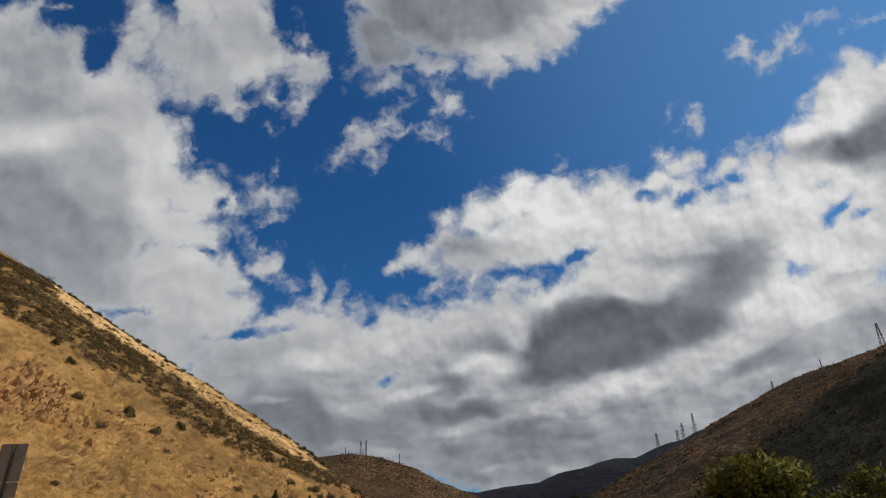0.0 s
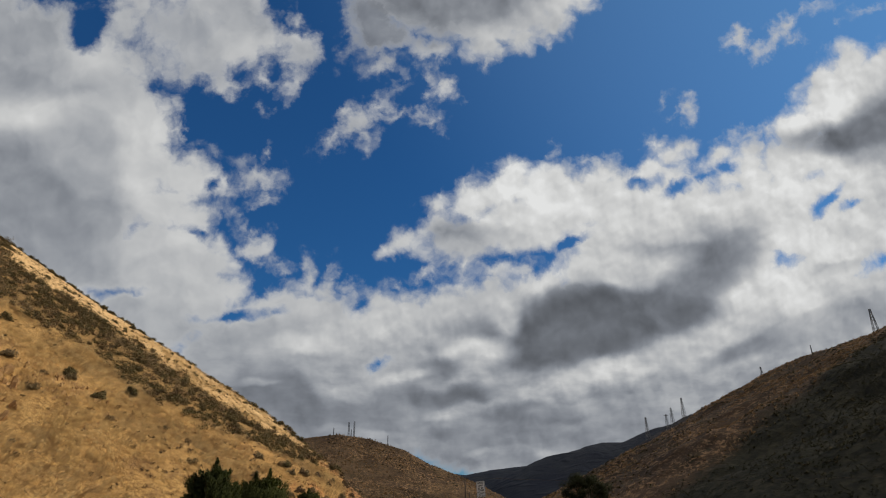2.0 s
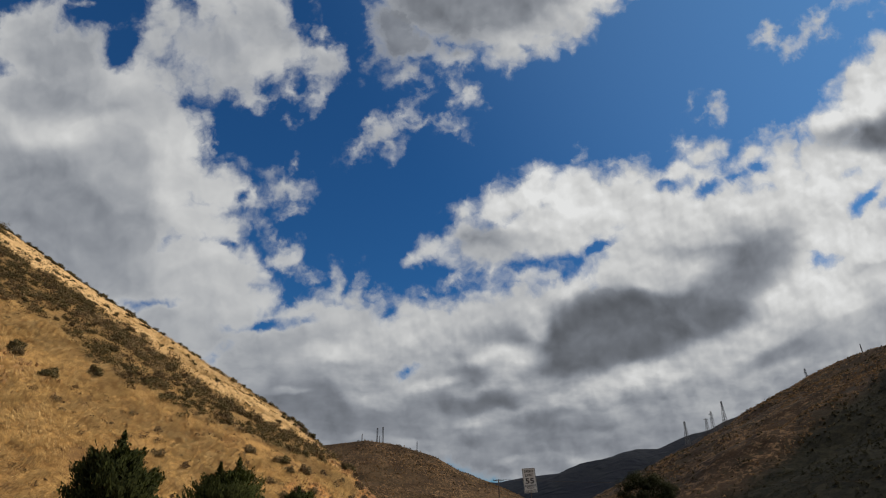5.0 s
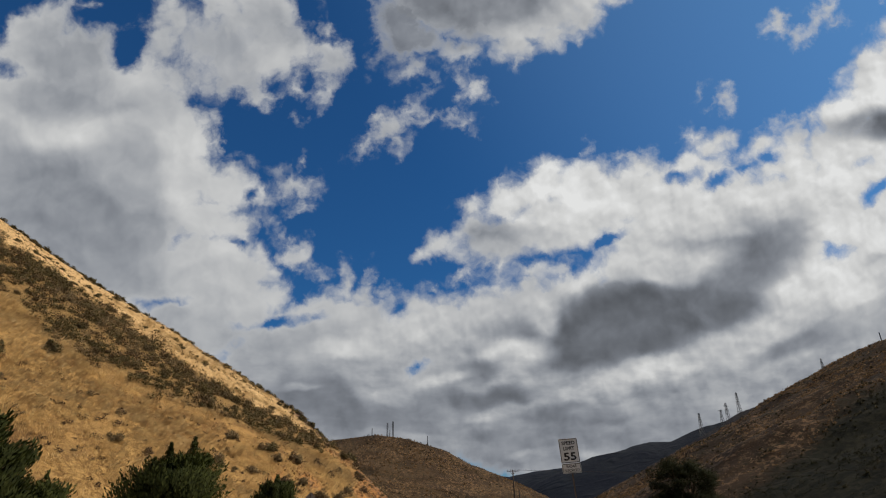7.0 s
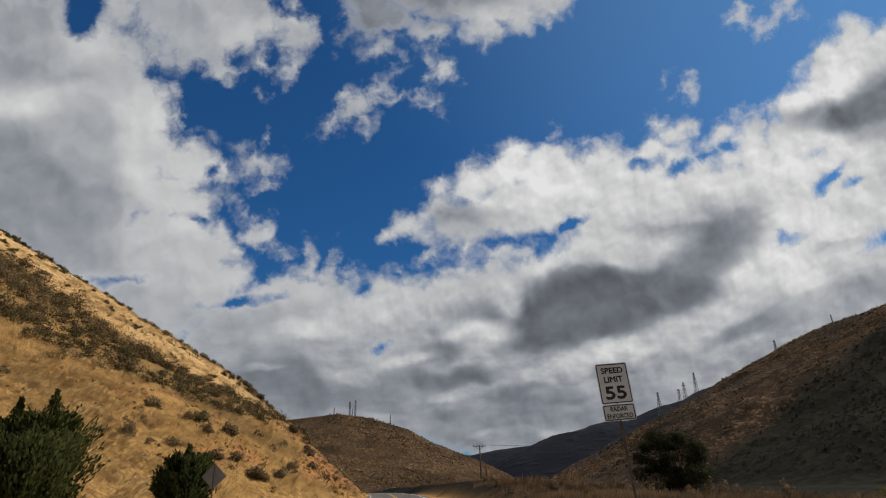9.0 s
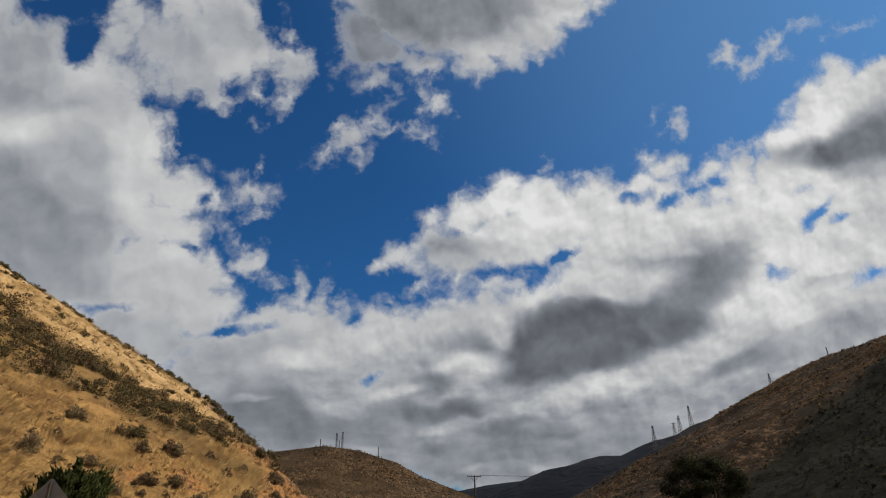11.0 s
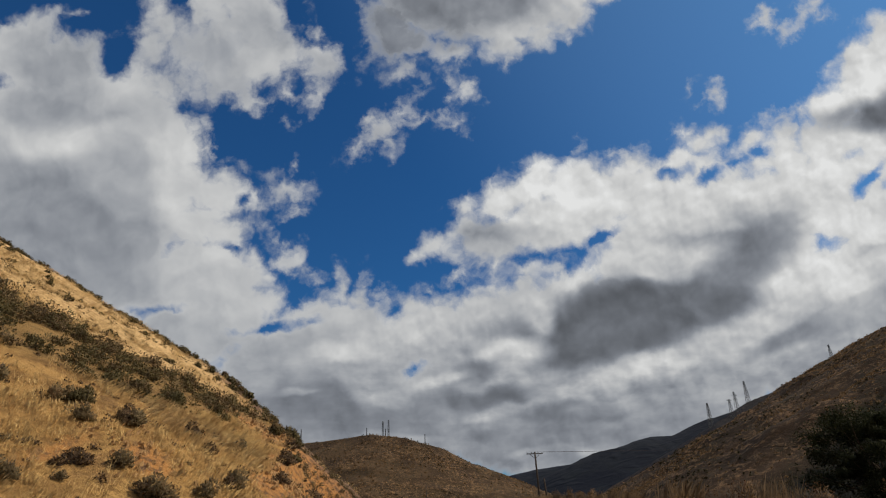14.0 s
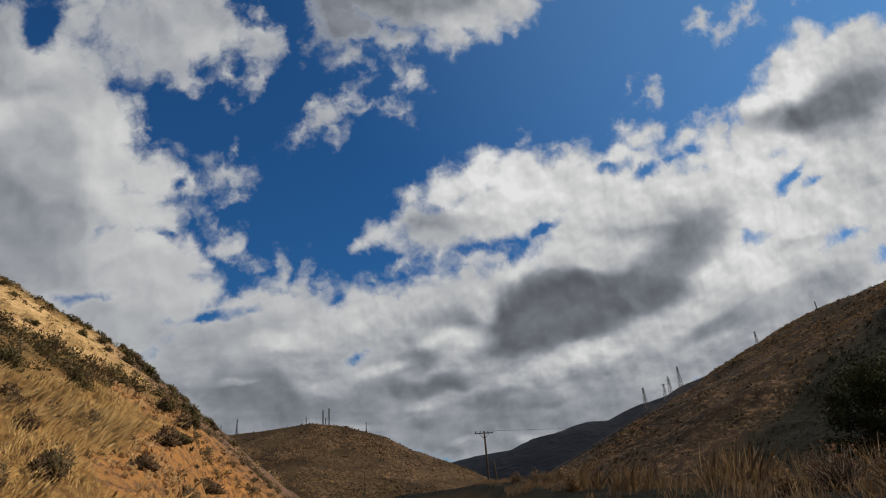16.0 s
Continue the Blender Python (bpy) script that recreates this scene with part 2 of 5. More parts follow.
# layers of the sheet
tone(620, 555, 110, 40, 0, 0.71)
tone(560, 470, 24, 40, 0, 0.73)
tone(555, 590, 60, 16, 8, 0.77)
tone(730, 540, 110, 40, 6, 0.76)
tone(860, 605, 70, 26, 5, 0.81)
tone(410, 600, 90, 40, -10, 0.64)
tone(505, 685, 115, 46, -8, 0.47)
tone(470, 662, 40, 9, 3, 0.68, 0.6)
tone(620, 712, 130, 30, 0, 0.50)
tone(640, 655, 60, 26, 12, 0.68)
tone(795, 630, 56, 22, 6, 0.52)
tone(790, 678, 110, 19, 0, 0.45)
tone(720, 640, 60, 13, 12, 0.74, 0.9)
tone(845, 703, 100, 11, 5, 0.69, 0.9)
tone(660, 745, 70, 9, 0, 0.64, 0.8)
tone(950, 712, 100, 19, 2, 0.46)
tone(1000, 665, 110, 18, 8, 0.70, 0.9)
tone(1090, 640, 130, 22, 12, 0.77)
tone(1040, 700, 90, 13, 8, 0.56, 0.9)
tone(870, 745, 110, 15, 0, 0.50, 0.9)
tone(930, 778, 120, 9, 3, 0.63, 0.8)
tone(730, 782, 100, 13, 0, 0.50, 0.8)
tone(1190, 660, 110, 24, 14, 0.63, 0.8)
tone(1195, 608, 80, 15, 16, 0.72)
tone(1330, 586, 90, 19, 14, 0.53)
tone(1420, 555, 70, 14, 18, 0.64, 0.8)
tone(1530, 540, 110, 34, 20, 0.60)
tone(1500, 455, 60, 10, 25, 0.74, 0.8)
tone(1250, 640, 60, 22, 15, 0.66, 0.8)

relief = w.ramp(level, 0.42, 0.74, 0.35, 1.0)
streak = w.noise(w.vec("MULTIPLY", puffed, (1.0, 2.6, 1.0)), 8.0, 4.0, 0.55)
low = w.ramp(v, -0.08, -0.22)
crisp = w.math("MULTIPLY", w.ramp(u, -0.42, -0.02, 0.20, 1.0), relief)
level = w.math("ADD", level, w.math("MULTIPLY", w.math("MULTIPLY_ADD", streak, 0.54, -0.27), w.math("MULTIPLY", low, relief)))
level = w.math("ADD", level, w.math("MULTIPLY", w.math("MULTIPLY", w.math("SUBTRACT", domes_lit, domes), 0.36), crisp))
level = w.math("ADD", level, w.math("MULTIPLY", w.math("SUBTRACT", swell, swell_lit), 0.42))
level = w.math("ADD", level, w.math("MULTIPLY", w.math("MULTIPLY_ADD", ragged, 0.08, -0.04), crisp))
# thin rims let the light through
level = w.math("MULTIPLY_ADD", w.math("SUBTRACT", 0.78, level), w.math("MULTIPLY_ADD", body, -0.55, 0.55), level)
level = w.math("MINIMUM", w.math("MAXIMUM", level, 0.30), 0.90)
tint = w.mix(w.ramp(level, 0.45, 0.84), (0.91, 0.985, 1.12), (0.990, 0.998, 0.992))
cloud_colour = w.mix(1.0, tint, w.math("POWER", w.math("MULTIPLY", level, 0.982), 2.2), "MULTIPLY")
air = w.add("ShaderNodeTexSky", sky_type="NISHITA", sun_disc=False, sun_elevation=radians(SUN_EL), sun_rotation=radians(SUN_AZ),
            air_density=1.0, dust_density=0.6, ozone_density=2.0).outputs[0]
air = w.mix(1.0, air, (0.0140, 0.0425, 0.0700), "MULTIPLY")
# paler towards the sun
glare = w.ramp(w.vec("DOT_PRODUCT", way, tuple(sun_way)), 0.40, 0.95)
air = w.mix(glare, air, (0.055, 0.096, 0.135), "ADD")
front = w.mix(cover, air, cloud_colour)
# the rest of the sky, out of view: broken cloud of the same kind
dome = w.vec("DIVIDE", way, w.add("ShaderNodeCombineXYZ", {0: 1.0, 1: 1.0, 2: 1.0}).outputs[0])
others = w.noise(dome, 2.2, 6.0, 0.55)
behind = w.mix(w.ramp(others, 0.44, 0.56), air, w.mix(w.ramp(others, 0.5, 0.72), (0.80, 0.79, 0.77), (0.3, 0.3, 0.32)))
facing = w.ramp(w.vec("DOT_PRODUCT", way, north), 0.45, 0.62)
everything = w.mix(facing, behind, front)
w.add("ShaderNodeOutputWorld", {"Surface": w.add("ShaderNodeBackground", {"Color": everything, "Strength": 1.0}).outputs[0]})

# ---------------------------------------------------------------- the lie of the land
def lattice(ix, iy, seed):
    """Random numbers from 0 to 1 on a lattice."""
    h = (ix.astype(np.int64) * 374761393 + iy.astype(np.int64) * 668265263 + seed * 1274126177) & 0xFFFFFFFF
    h = ((h ^ (h >> 13)) * 1274126177) & 0xFFFFFFFF
    return ((h ^ (h >> 16)) & 0xFFFFFF) / float(0xFFFFFF)


def rough(x, y, size, octaves=4, seed=1, gain=0.5):
    """Smooth noise round zero; size is that of its largest swell, in metres."""
    total, amount, norm = 0.0, 1.0, 0.0
    for k in range(octaves):
        px, py = x / size + 17.3 * k, y / size - 9.1 * k
        ix, iy = np.floor(px), np.floor(py)
        fx, fy = px - ix, py - iy
        fx, fy = fx * fx * (3 - 2 * fx), fy * fy * (3 - 2 * fy)
        a, b = lattice(ix, iy, seed + k), lattice(ix + 1, iy, seed + k)
        c, d = lattice(ix, iy + 1, seed + k), lattice(ix + 1, iy + 1, seed + k)
        total = total + amount * ((a + (b - a) * fx) * (1 - fy) + (c + (d - c) * fx) * fy - 0.5)
        norm, amount, size = norm + amount, amount * gain, size / 2.03
    return total / norm * 2


def step(x, lo, hi):
    s = np.clip((x - lo) / (hi - lo), 0, 1)
    return s * s * (3 - 2 * s)


def over(a, b, k):
    """The higher of two heights, with a rounded join of about k metres."""
    h = np.clip(0.5 + 0.5 * (a - b) / k, 0, 1)
    return b * (1 - h) + a * h + k * h * (1 - h)


def under(a, b, k):
    return -over(-a, -b, k)


def road_x(y):
    """The yellow line: straight, then bending left round the spur."""
    return -2.4 - 0.0006 * np.maximum(y - 60.0, 0) ** 2


def road_z(y):
    return sum(np.interp(y + d, (-300, 0, 40, 95, 120, 150, 200, 300, 600), (0.3, 0.05, -0.4, 0.08, 0.42, 0.85, 1.3, 1.8, 3.0)) for d in (-14, -7, 0, 7, 14)) / 5


def ridge(x, y, spine, fall):
    """A hill with straight flanks under a line of summits."""
    z = np.full(np.shape(x), -400.0)
    for (ax, ay, az), (bx, by, bz) in zip(spine, spine[1:]):
        dx, dy = bx - ax, by - ay
        s = np.clip(((x - ax) * dx + (y - ay) * dy) / (dx * dx + dy * dy), 0, 1)
        z = np.maximum(z, az + (bz - az) * s - fall * np.hypot(x - ax - dx * s, y - ay - dy * s))
    return z


NEAR_FOOT = ((-300, 0, 60, 84, 92, 101, 109, 118, 124, 135, 150, 165, 180, 188, 200, 215, 260, 400, 700, 4400), (70, 58, 44, 32, 24.5, 19.5, 16.5, 11, 9, 8, 5, 4, 2.5, 4.5, 12, 24, 62, 200, 900, 9000))
FAR_FOOT = ((-400, 100, 250, 400, 500, 610, 680, 900, 1500, 4400), (300, 215, 150, 95, 81, 76, 105, 330, 1600, 9000))
MID_SPINE = [(-500, 960, 125), (-249, 905, 100), (-142, 900, 107), (-98, 900, 101), (-54, 900, 87), (-14, 895, 69), (22, 890, 52), (51, 885, 36), (95, 870, 18)]
TOWER_SPINE = [(210, 850, 42), (310, 896, 94), (405, 988, 137), (608, 1098, 206), (900, 1200, 280)]
BLUE_SPINE = [(330, 2300, 110), (433, 2400, 188), (630, 2450, 242), (800, 2500, 264), (922, 2500, 321), (1147, 2500, 376), (1500, 2600, 400)]
LAST_SPINE = [(-700, 3300, 260), (0, 3200, 200), (90, 3200, 192), (150, 3200, 187), (290, 3200, 210), (430, 3200, 222), (700, 3200, 250), (1500, 3400, 300)]


def near_slope(x, y):
    foot = sum(np.interp(y + d, *NEAR_FOOT) for d in (-4, -2, 0, 2, 4)) / 5
    z = 0.61 * (-x - foot)
    far_up = np.maximum(-x - 60, 0)
    z = z + 1.1 * rough(x, y, 26, 4, 3) * step(z, 0, 8) + 0.5 * rough(x, y, 6, 3, 8) * step(z, 1, 5) + 0.002 * far_up
    # the bank cut into its foot beside the road
    steep = 2.3 * (-x - 12.3 - 0.21 * (y - 127)) + 1.2 * rough(x, y, 4, 3, 21)
    gentle = 0.85 * (-x + road_x(y) - 3.2) + 0.9 * rough(x, y, 5, 3, 22)
    bank = steep + (gentle - steep) * step(y, 149, 157)
    bank = bank + (1 - step(y, 108, 124)) * 60
    return under(z, bank, 1.0), z - bank


def height(x, y):
    """The height of the ground anywhere."""
    x, y = np.asarray(x, float), np.asarray(y, float)
    base = road_z(y)
    off = x - road_x(y)
    floor = base - 0.05 - 0.35 * step(np.abs(off), 4.2, 7.5) + np.interp(y, (20, 45, 100, 150, 260, 330), (0, 0.9, 1.0, 2.1, 1.6, 0)) * step(off, 6.5, 10.5) * (1 - step(off, 13, 24)) \
        - 1.5 * step(off, 20, 60) + 0.25 * rough(x, y, 9, 3, 5) * step(np.abs(off), 5, 9)
    floor = floor + 6 * step(y, 350, 800)
    slope, _ = near_slope(x, y)
    z = over(slope, floor, 1.2)
    far_foot = np.interp(y, *FAR_FOOT)
    d = x - far_foot
    flank = np.where(d < 160, 0.505 * d, 80.8 + 0.435 * (np.minimum(d, 275) - 160) + 0.25 * np.clip(d - 275, 0, 100) + 0.35 * np.maximum(d - 375, 0))
    flank = flank - 5 * np.exp(-((d - 150) / 45) ** 2)
    gully = rough(x * 0.35 + y, x * 0.25 - y * 0.3, 60, 4, 31)
    flank = flank + (9 * gully + 3.5 * rough(x, y, 22, 3, 33)) * step(flank, 0, 40)
    z = over(z, flank, 6)
    mid = ridge(x, y, MID_SPINE, 0.46)
    mid = mid + (6 * rough(x, y, 70, 5, 41)) * step(mid, 0, 30) * (1 - 0.6 * step(mid, 70, 105))
    z = over(z, mid, 8)
    tow = ridge(x, y, TOWER_SPINE, 0.5)
    z = over(z, tow + 3 * rough(x, y, 40, 3, 45) * step(tow, 0, 30), 6)
    blue = ridge(x, y, BLUE_SPINE, 0.42)
    z = over(z, blue + 22 * rough(x, y, 260, 5, 51) * step(blue, 0, 120) * (1 - 0.7 * step(blue, 180, 260)), 20)
    last = ridge(x, y, LAST_SPINE, 0.4)
    return over(z, last + 10 * rough(x, y, 260, 4, 57) * step(last, 0, 120), 20)


def spaced(*spans):
    """Grid lines: spans of (from, to, first step, last step)."""
    out = []
    for a, b, s0, s1 in spans:
        n = max(2, int(round((b - a) / ((s1 - s0) / math.log(s1 / s0) if abs(s1 - s0) > 1e-6 else s0))))
        k = (s1 / s0) ** (1 / n)
        steps = np.power(k, np.arange(n))
        out.append(a + (b - a) * np.concatenate([[0], np.cumsum(steps)[:-1]]) / steps.sum())
    return np.concatenate(out + [[spans[-1][1]]])


gx = spaced((-4400, -700, 400, 20), (-700, -160, 20, 1.6), (-160, -45, 1.5, 0.8), (-45, 14, 0.7, 0.7), (14, 90, 0.8, 2.5), (90, 760, 2.5, 7), (760, 4400, 8, 300))
gy = spaced((-4400, -40, 500, 4), (-40, 60, 4, 1.2), (60, 205, 0.8, 0.8), (205, 420, 0.9, 4.0), (420, 1150, 4, 7), (1150, 4400, 8, 180))


def mesh_from(name, verts, faces, mats=(), smooth=True):
    me = bpy.data.meshes.new(name)
    me.from_pydata(verts if isinstance(verts, list) else verts.tolist(), [], faces if isinstance(faces, list) else faces.tolist())
    for m in mats:
        me.materials.append(m)
    if smooth:
        me.polygons.foreach_set("use_smooth", np.ones(len(me.polygons), bool))
    me.update()
    return me

# ---------------------------------------------------------------- materials
def material(name):
    m = bpy.data.materials.new(name)
    m.use_nodes = True
    return m, Nodes(m.node_tree)


def finish(n, colour, rough_=0.9, bump=None, strength=0.4, distance=0.05, metal=0.0, specular=0.3):
    inputs = {"Base Color": colour if isinstance(colour, bpy.types.NodeSocket) else (*colour, 1), "Roughness": rough_, "Metallic": metal, "Specular IOR Level": specular}
    if bump is not None:
        inputs["Normal"] = n.add("ShaderNodeBump", {"Height": bump, "Strength": strength, "Distance": distance}).outputs[0]
    b = n.add("ShaderNodeBsdfPrincipled", inputs)
    n.add("ShaderNodeOutputMaterial", {"Surface": b.outputs[0]})
    return b


def plain(name, colour, rough_=0.7, vary=0.25, size=6.0, metal=0.0, bump=0.3):
    """A worn, slightly uneven material."""
    m, n = material(name)
    at = n.add("ShaderNodeTexCoord").outputs["Object"]
    big, small = n.noise(at, size, 4.0, 0.6), n.noise(at, size * 9, 3.0, 0.6)
    k = n.math("ADD", n.math("MULTIPLY", big, 0.6), n.math("MULTIPLY", small, 0.4))
    dark, light = tuple(c * (1 - vary) for c in colour), tuple(min(1, c * (1 + vary)) for c in colour)
    finish(n, n.mix(n.ramp(k, 0.3, 0.7), dark, light), rough_, small, bump, 0.01, metal)
    return m


def ground_material():
    m, n = material("hillside")
    at = n.add("ShaderNodeNewGeometry").outputs["Position"]
    brush, bare, brown, far_shade, pale = (n.add("ShaderNodeAttribute", attribute_name=a).outputs["Fac"] for a in ("brush", "bare", "brown", "far_shade", "pale"))
    patch, mott, grain = n.noise(at, 0.05, 5.0, 0.6), n.noise(at, 0.4, 5.0, 0.65), n.noise(at, 3.0, 5.0, 0.7)
    # dry grass combed down the slope
    comb = n.noise(n.vec("MULTIPLY", at, (1.0, 1.3, 0.8)), 1.7, 7.0, 0.74, 0.5)
    grass = n.mix(n.ramp(comb, 0.38, 0.62), (0.23, 0.130, 0.050), (0.54, 0.335, 0.125))
    grass = n.mix(n.ramp(patch, 0.45, 0.62), grass, n.mix(n.ramp(mott, 0.4, 0.62), (0.22, 0.122, 0.048), (0.48, 0.285, 0.105)))
    grass = n.mix(n.ramp(n.noise(at, 0.22, 4.0, 0.6), 0.56, 0.68, 0, 0.5), grass, (0.17, 0.098, 0.050))
    grass = n.mix(n.ramp(grain, 0.56, 0.72, 0, 0.6), grass, (0.11, 0.062, 0.028))
    # upper strip coloured paler, painting in the sun's fuller angle on it
    grass = n.mix(n.math("MULTIPLY", pale, 0.85), grass, n.mix(n.ramp(n.noise(at, 1.2, 6.0, 0.72), 0.42, 0.6), (0.78, 0.54, 0.27), (0.46, 0.28, 0.12)))
    # far brown slopes, dotted with sage and stones; cloud shadow painted in as near-black brown
    dots = n.add("ShaderNodeTexVoronoi", {"Vector": at, "Scale": 0.28, "Randomness": 1.0}).outputs["Distance"]
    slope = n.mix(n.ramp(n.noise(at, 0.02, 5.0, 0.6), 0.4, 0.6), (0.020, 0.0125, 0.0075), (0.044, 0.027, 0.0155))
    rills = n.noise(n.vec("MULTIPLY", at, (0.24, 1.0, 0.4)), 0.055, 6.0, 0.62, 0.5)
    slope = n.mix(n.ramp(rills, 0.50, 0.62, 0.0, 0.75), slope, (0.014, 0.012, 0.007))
    # beyond y 640 the painted shade is partly lifted, for a lighter hill
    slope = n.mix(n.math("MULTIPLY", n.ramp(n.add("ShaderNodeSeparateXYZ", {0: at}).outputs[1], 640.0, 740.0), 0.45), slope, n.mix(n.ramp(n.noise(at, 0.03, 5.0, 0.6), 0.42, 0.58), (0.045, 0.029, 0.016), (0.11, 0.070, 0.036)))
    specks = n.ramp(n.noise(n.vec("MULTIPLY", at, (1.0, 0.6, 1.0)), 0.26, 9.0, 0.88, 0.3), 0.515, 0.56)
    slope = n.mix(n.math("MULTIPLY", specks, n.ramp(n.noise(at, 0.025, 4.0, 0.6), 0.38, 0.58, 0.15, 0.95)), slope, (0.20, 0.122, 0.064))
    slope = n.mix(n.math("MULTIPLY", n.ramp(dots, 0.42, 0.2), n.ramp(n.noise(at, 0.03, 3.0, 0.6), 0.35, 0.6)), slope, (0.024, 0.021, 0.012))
    # earth and rotten rock
    crag = n.noise(n.vec("MULTIPLY", at, (1, 1, 0.6)), 0.9, 8.0, 0.72, 0.8, kind="RIDGED_MULTIFRACTAL")
    along = n.add("ShaderNodeSeparateXYZ", {0: at}).outputs[1]
    mauve = n.math("ADD", n.ramp(along, 152.0, 160.0), n.math("MULTIPLY_ADD", n.noise(at, 0.2, 4.0, 0.6), 1.0, -0.5), clamp=True)
    earth = n.mix(mauve, (0.48, 0.235, 0.080), (0.18, 0.112, 0.082))
    earth = n.mix(n.ramp(n.noise(at, 1.6, 6.0, 0.7), 0.45, 0.62), earth, (0.17, 0.10, 0.06))
    scrub = n.mix(n.ramp(n.noise(at, 0.5, 6.0, 0.7), 0.35, 0.65), (0.058, 0.046, 0.024), (0.17, 0.118, 0.056))
    # blue-black ground colour stands in for cloud shadow on the far ridges
    shadow_blue = n.mix(n.ramp(n.noise(at, 0.008, 6.0, 0.65), 0.4, 0.62), (0.0050, 0.0076, 0.0150), (0.0105, 0.0138, 0.0200))
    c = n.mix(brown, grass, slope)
    c = n.mix(bare, c, earth)
    # on the brown slopes scrub goes near black, painting in the cloud shade
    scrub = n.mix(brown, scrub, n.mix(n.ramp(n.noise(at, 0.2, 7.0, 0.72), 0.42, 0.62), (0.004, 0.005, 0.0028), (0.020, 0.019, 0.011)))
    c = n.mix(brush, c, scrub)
    c = n.mix(far_shade, c, shadow_blue)
    rise = n.math("ADD", n.math("MULTIPLY", grain, 0.35), n.math("MULTIPLY", comb, 0.65))
    rise = n.math("ADD", rise, n.math("MULTIPLY", crag, bare))
    # ribs and gullies of the far slopes
    ribs = n.noise(n.vec("MULTIPLY", at, (1.0, 1.6, 0.5)), 0.016, 5.0, 0.6, 0.6, kind="RIDGED_MULTIFRACTAL")
    finish(n, c, 0.95, n.math("ADD", rise, n.math("MULTIPLY", n.math("MULTIPLY", ribs, brown), 14.0)), 1.0, 0.5, 0, 0.1)
    return m


HILLSIDE = ground_material()


def mound(t, c, r):
    """1 within r of c, falling off."""
    return np.exp(-((t - c) / r) ** 2)


def brush_band(x, y):
    """The belt of chaparral that runs slantwise down the near slope, from 0 to 1."""
    lo = np.interp(x, (-160, -79, -47, -41, -34, -30, -26, -22), (104, 107, 111, 114, 118, 121, 130, 150))
    hi = np.interp(x, (-160, -130, -106, -60, -45, -38, -33, -28, -24), (196, 178, 147, 137, 138, 142, 149, 153, 152))
    lo, hi = lo + 5 * rough(x, y, 12, 3, 61), hi + 7 * rough(x, y, 12, 3, 62)
    return step(y, lo - 1.5, lo + 1.5) * (1 - step(y, hi - 3, hi + 3)) * step(-x, 21, 26)


def bare_near(x, y):
    """Where the near slope is broken down to earth, from 0 to 1."""
    _, excess = near_slope(x, y)
    cuts = np.maximum.reduce([1.7 * mound(x, -21.8, 3.6) * mound(y, 146, 5.0), 1.6 * mound(x, -14.2, 1.7) * mound(y, 127, 3.8), 1.3 * mound(x, -16.2, 1.5) * mound(y, 132, 3), 1.2 * mound(x, -17.7, 1.5) * mound(y, 136, 3), 0.8 * mound(x, -19.5, 2) * mound(y, 117, 2.5),
                              0.85 * mound(x, -22.5, 1.4) * mound(y, 113.5, 4)])
    return np.maximum(step(excess, -1.2, 0.4) * step(y, 122, 136), step(cuts + 0.5 * rough(x, y, 4, 4, 73), 0.40, 0.58))


def scrub_shade(x, y):
    """Cloud shade, painted as dark scrub filling the hollow at the far slope's foot; 0 to 1."""
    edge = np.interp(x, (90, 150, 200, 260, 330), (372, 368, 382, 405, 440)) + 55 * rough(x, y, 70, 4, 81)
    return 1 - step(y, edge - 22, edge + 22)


def build_ground():
    X, Y = np.meshgrid(gx, gy)
    Z = height(X, Y)
    nx, ny = len(gx), len(gy)
    verts = np.stack([X.ravel(), Y.ravel(), Z.ravel()], 1)
    i = (np.arange(ny - 1)[:, None] * nx + np.arange(nx - 1)[None]).ravel()
    faces = np.stack([i, i + 1, i + nx + 1, i + nx], 1)
    me = mesh_from("ground", verts, faces, [HILLSIDE])
    slope, excess = near_slope(X, Y)
    on_near = step(slope - road_z(Y), 0.5, 2.0) * step(-X, 6, 12) * (1 - step(Y, 205, 240))
    brush = brush_band(X, Y) * step(rough(X, Y, 7, 3, 63), -0.75, -0.35) * on_near * 0.45
    bare = bare_near(X, Y) * on_near
    brush = brush * (1 - bare)
    outcrop = mound(X, -62, 8) * mound(Y, 88, 7)
    bare = np.maximum(bare, step(outcrop + 0.5 * rough(X, Y, 8, 3, 71), 0.45, 0.8) * on_near)
    # where the sunnier upper strip gets its painted lighter grass
    pale = step(Y, 134, 142) * (1 - brush_band(X, Y)) * on_near * step(-X, 22, 30)
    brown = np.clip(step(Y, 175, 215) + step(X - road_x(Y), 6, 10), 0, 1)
    # where the ridges' cloud shadow is painted: far ones fully, tower hill mostly
    far_shade = np.maximum(step(Y, 1150, 1500), 0.85 * step(Y, 800, 850) * step(X, 170, 215))
    # painted cloud shade at the slope's foot, carried by the brush mask
    foot_shade = scrub_shade(X, Y) * brown * (1 - far_shade)
    brush = np.maximum(brush, foot_shade)
    for key, value in (("brush", brush), ("bare", bare), ("brown", brown), ("far_shade", far_shade), ("pale", pale)):
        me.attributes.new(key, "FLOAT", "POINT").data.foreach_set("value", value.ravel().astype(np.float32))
    ob = new("ground", me)
    return tagged(ob, "dry grassy canyon slopes with bare earth banks and brush", "ground", kind="structure")


ground = build_ground()


def part(name, bm, mat, parent=None, label="", smooth=False):
    """A bmesh as one mesh object under a thing."""
    me = bpy.data.meshes.new(name)
    bm.to_mesh(me)
    bm.free()
    me.materials.append(mat)
    if smooth:
        me.polygons.foreach_set("use_smooth", np.ones(len(me.polygons), bool))
    ob = new(name, me)
    if parent:
        ob.parent = parent
    return tagged(ob, label)


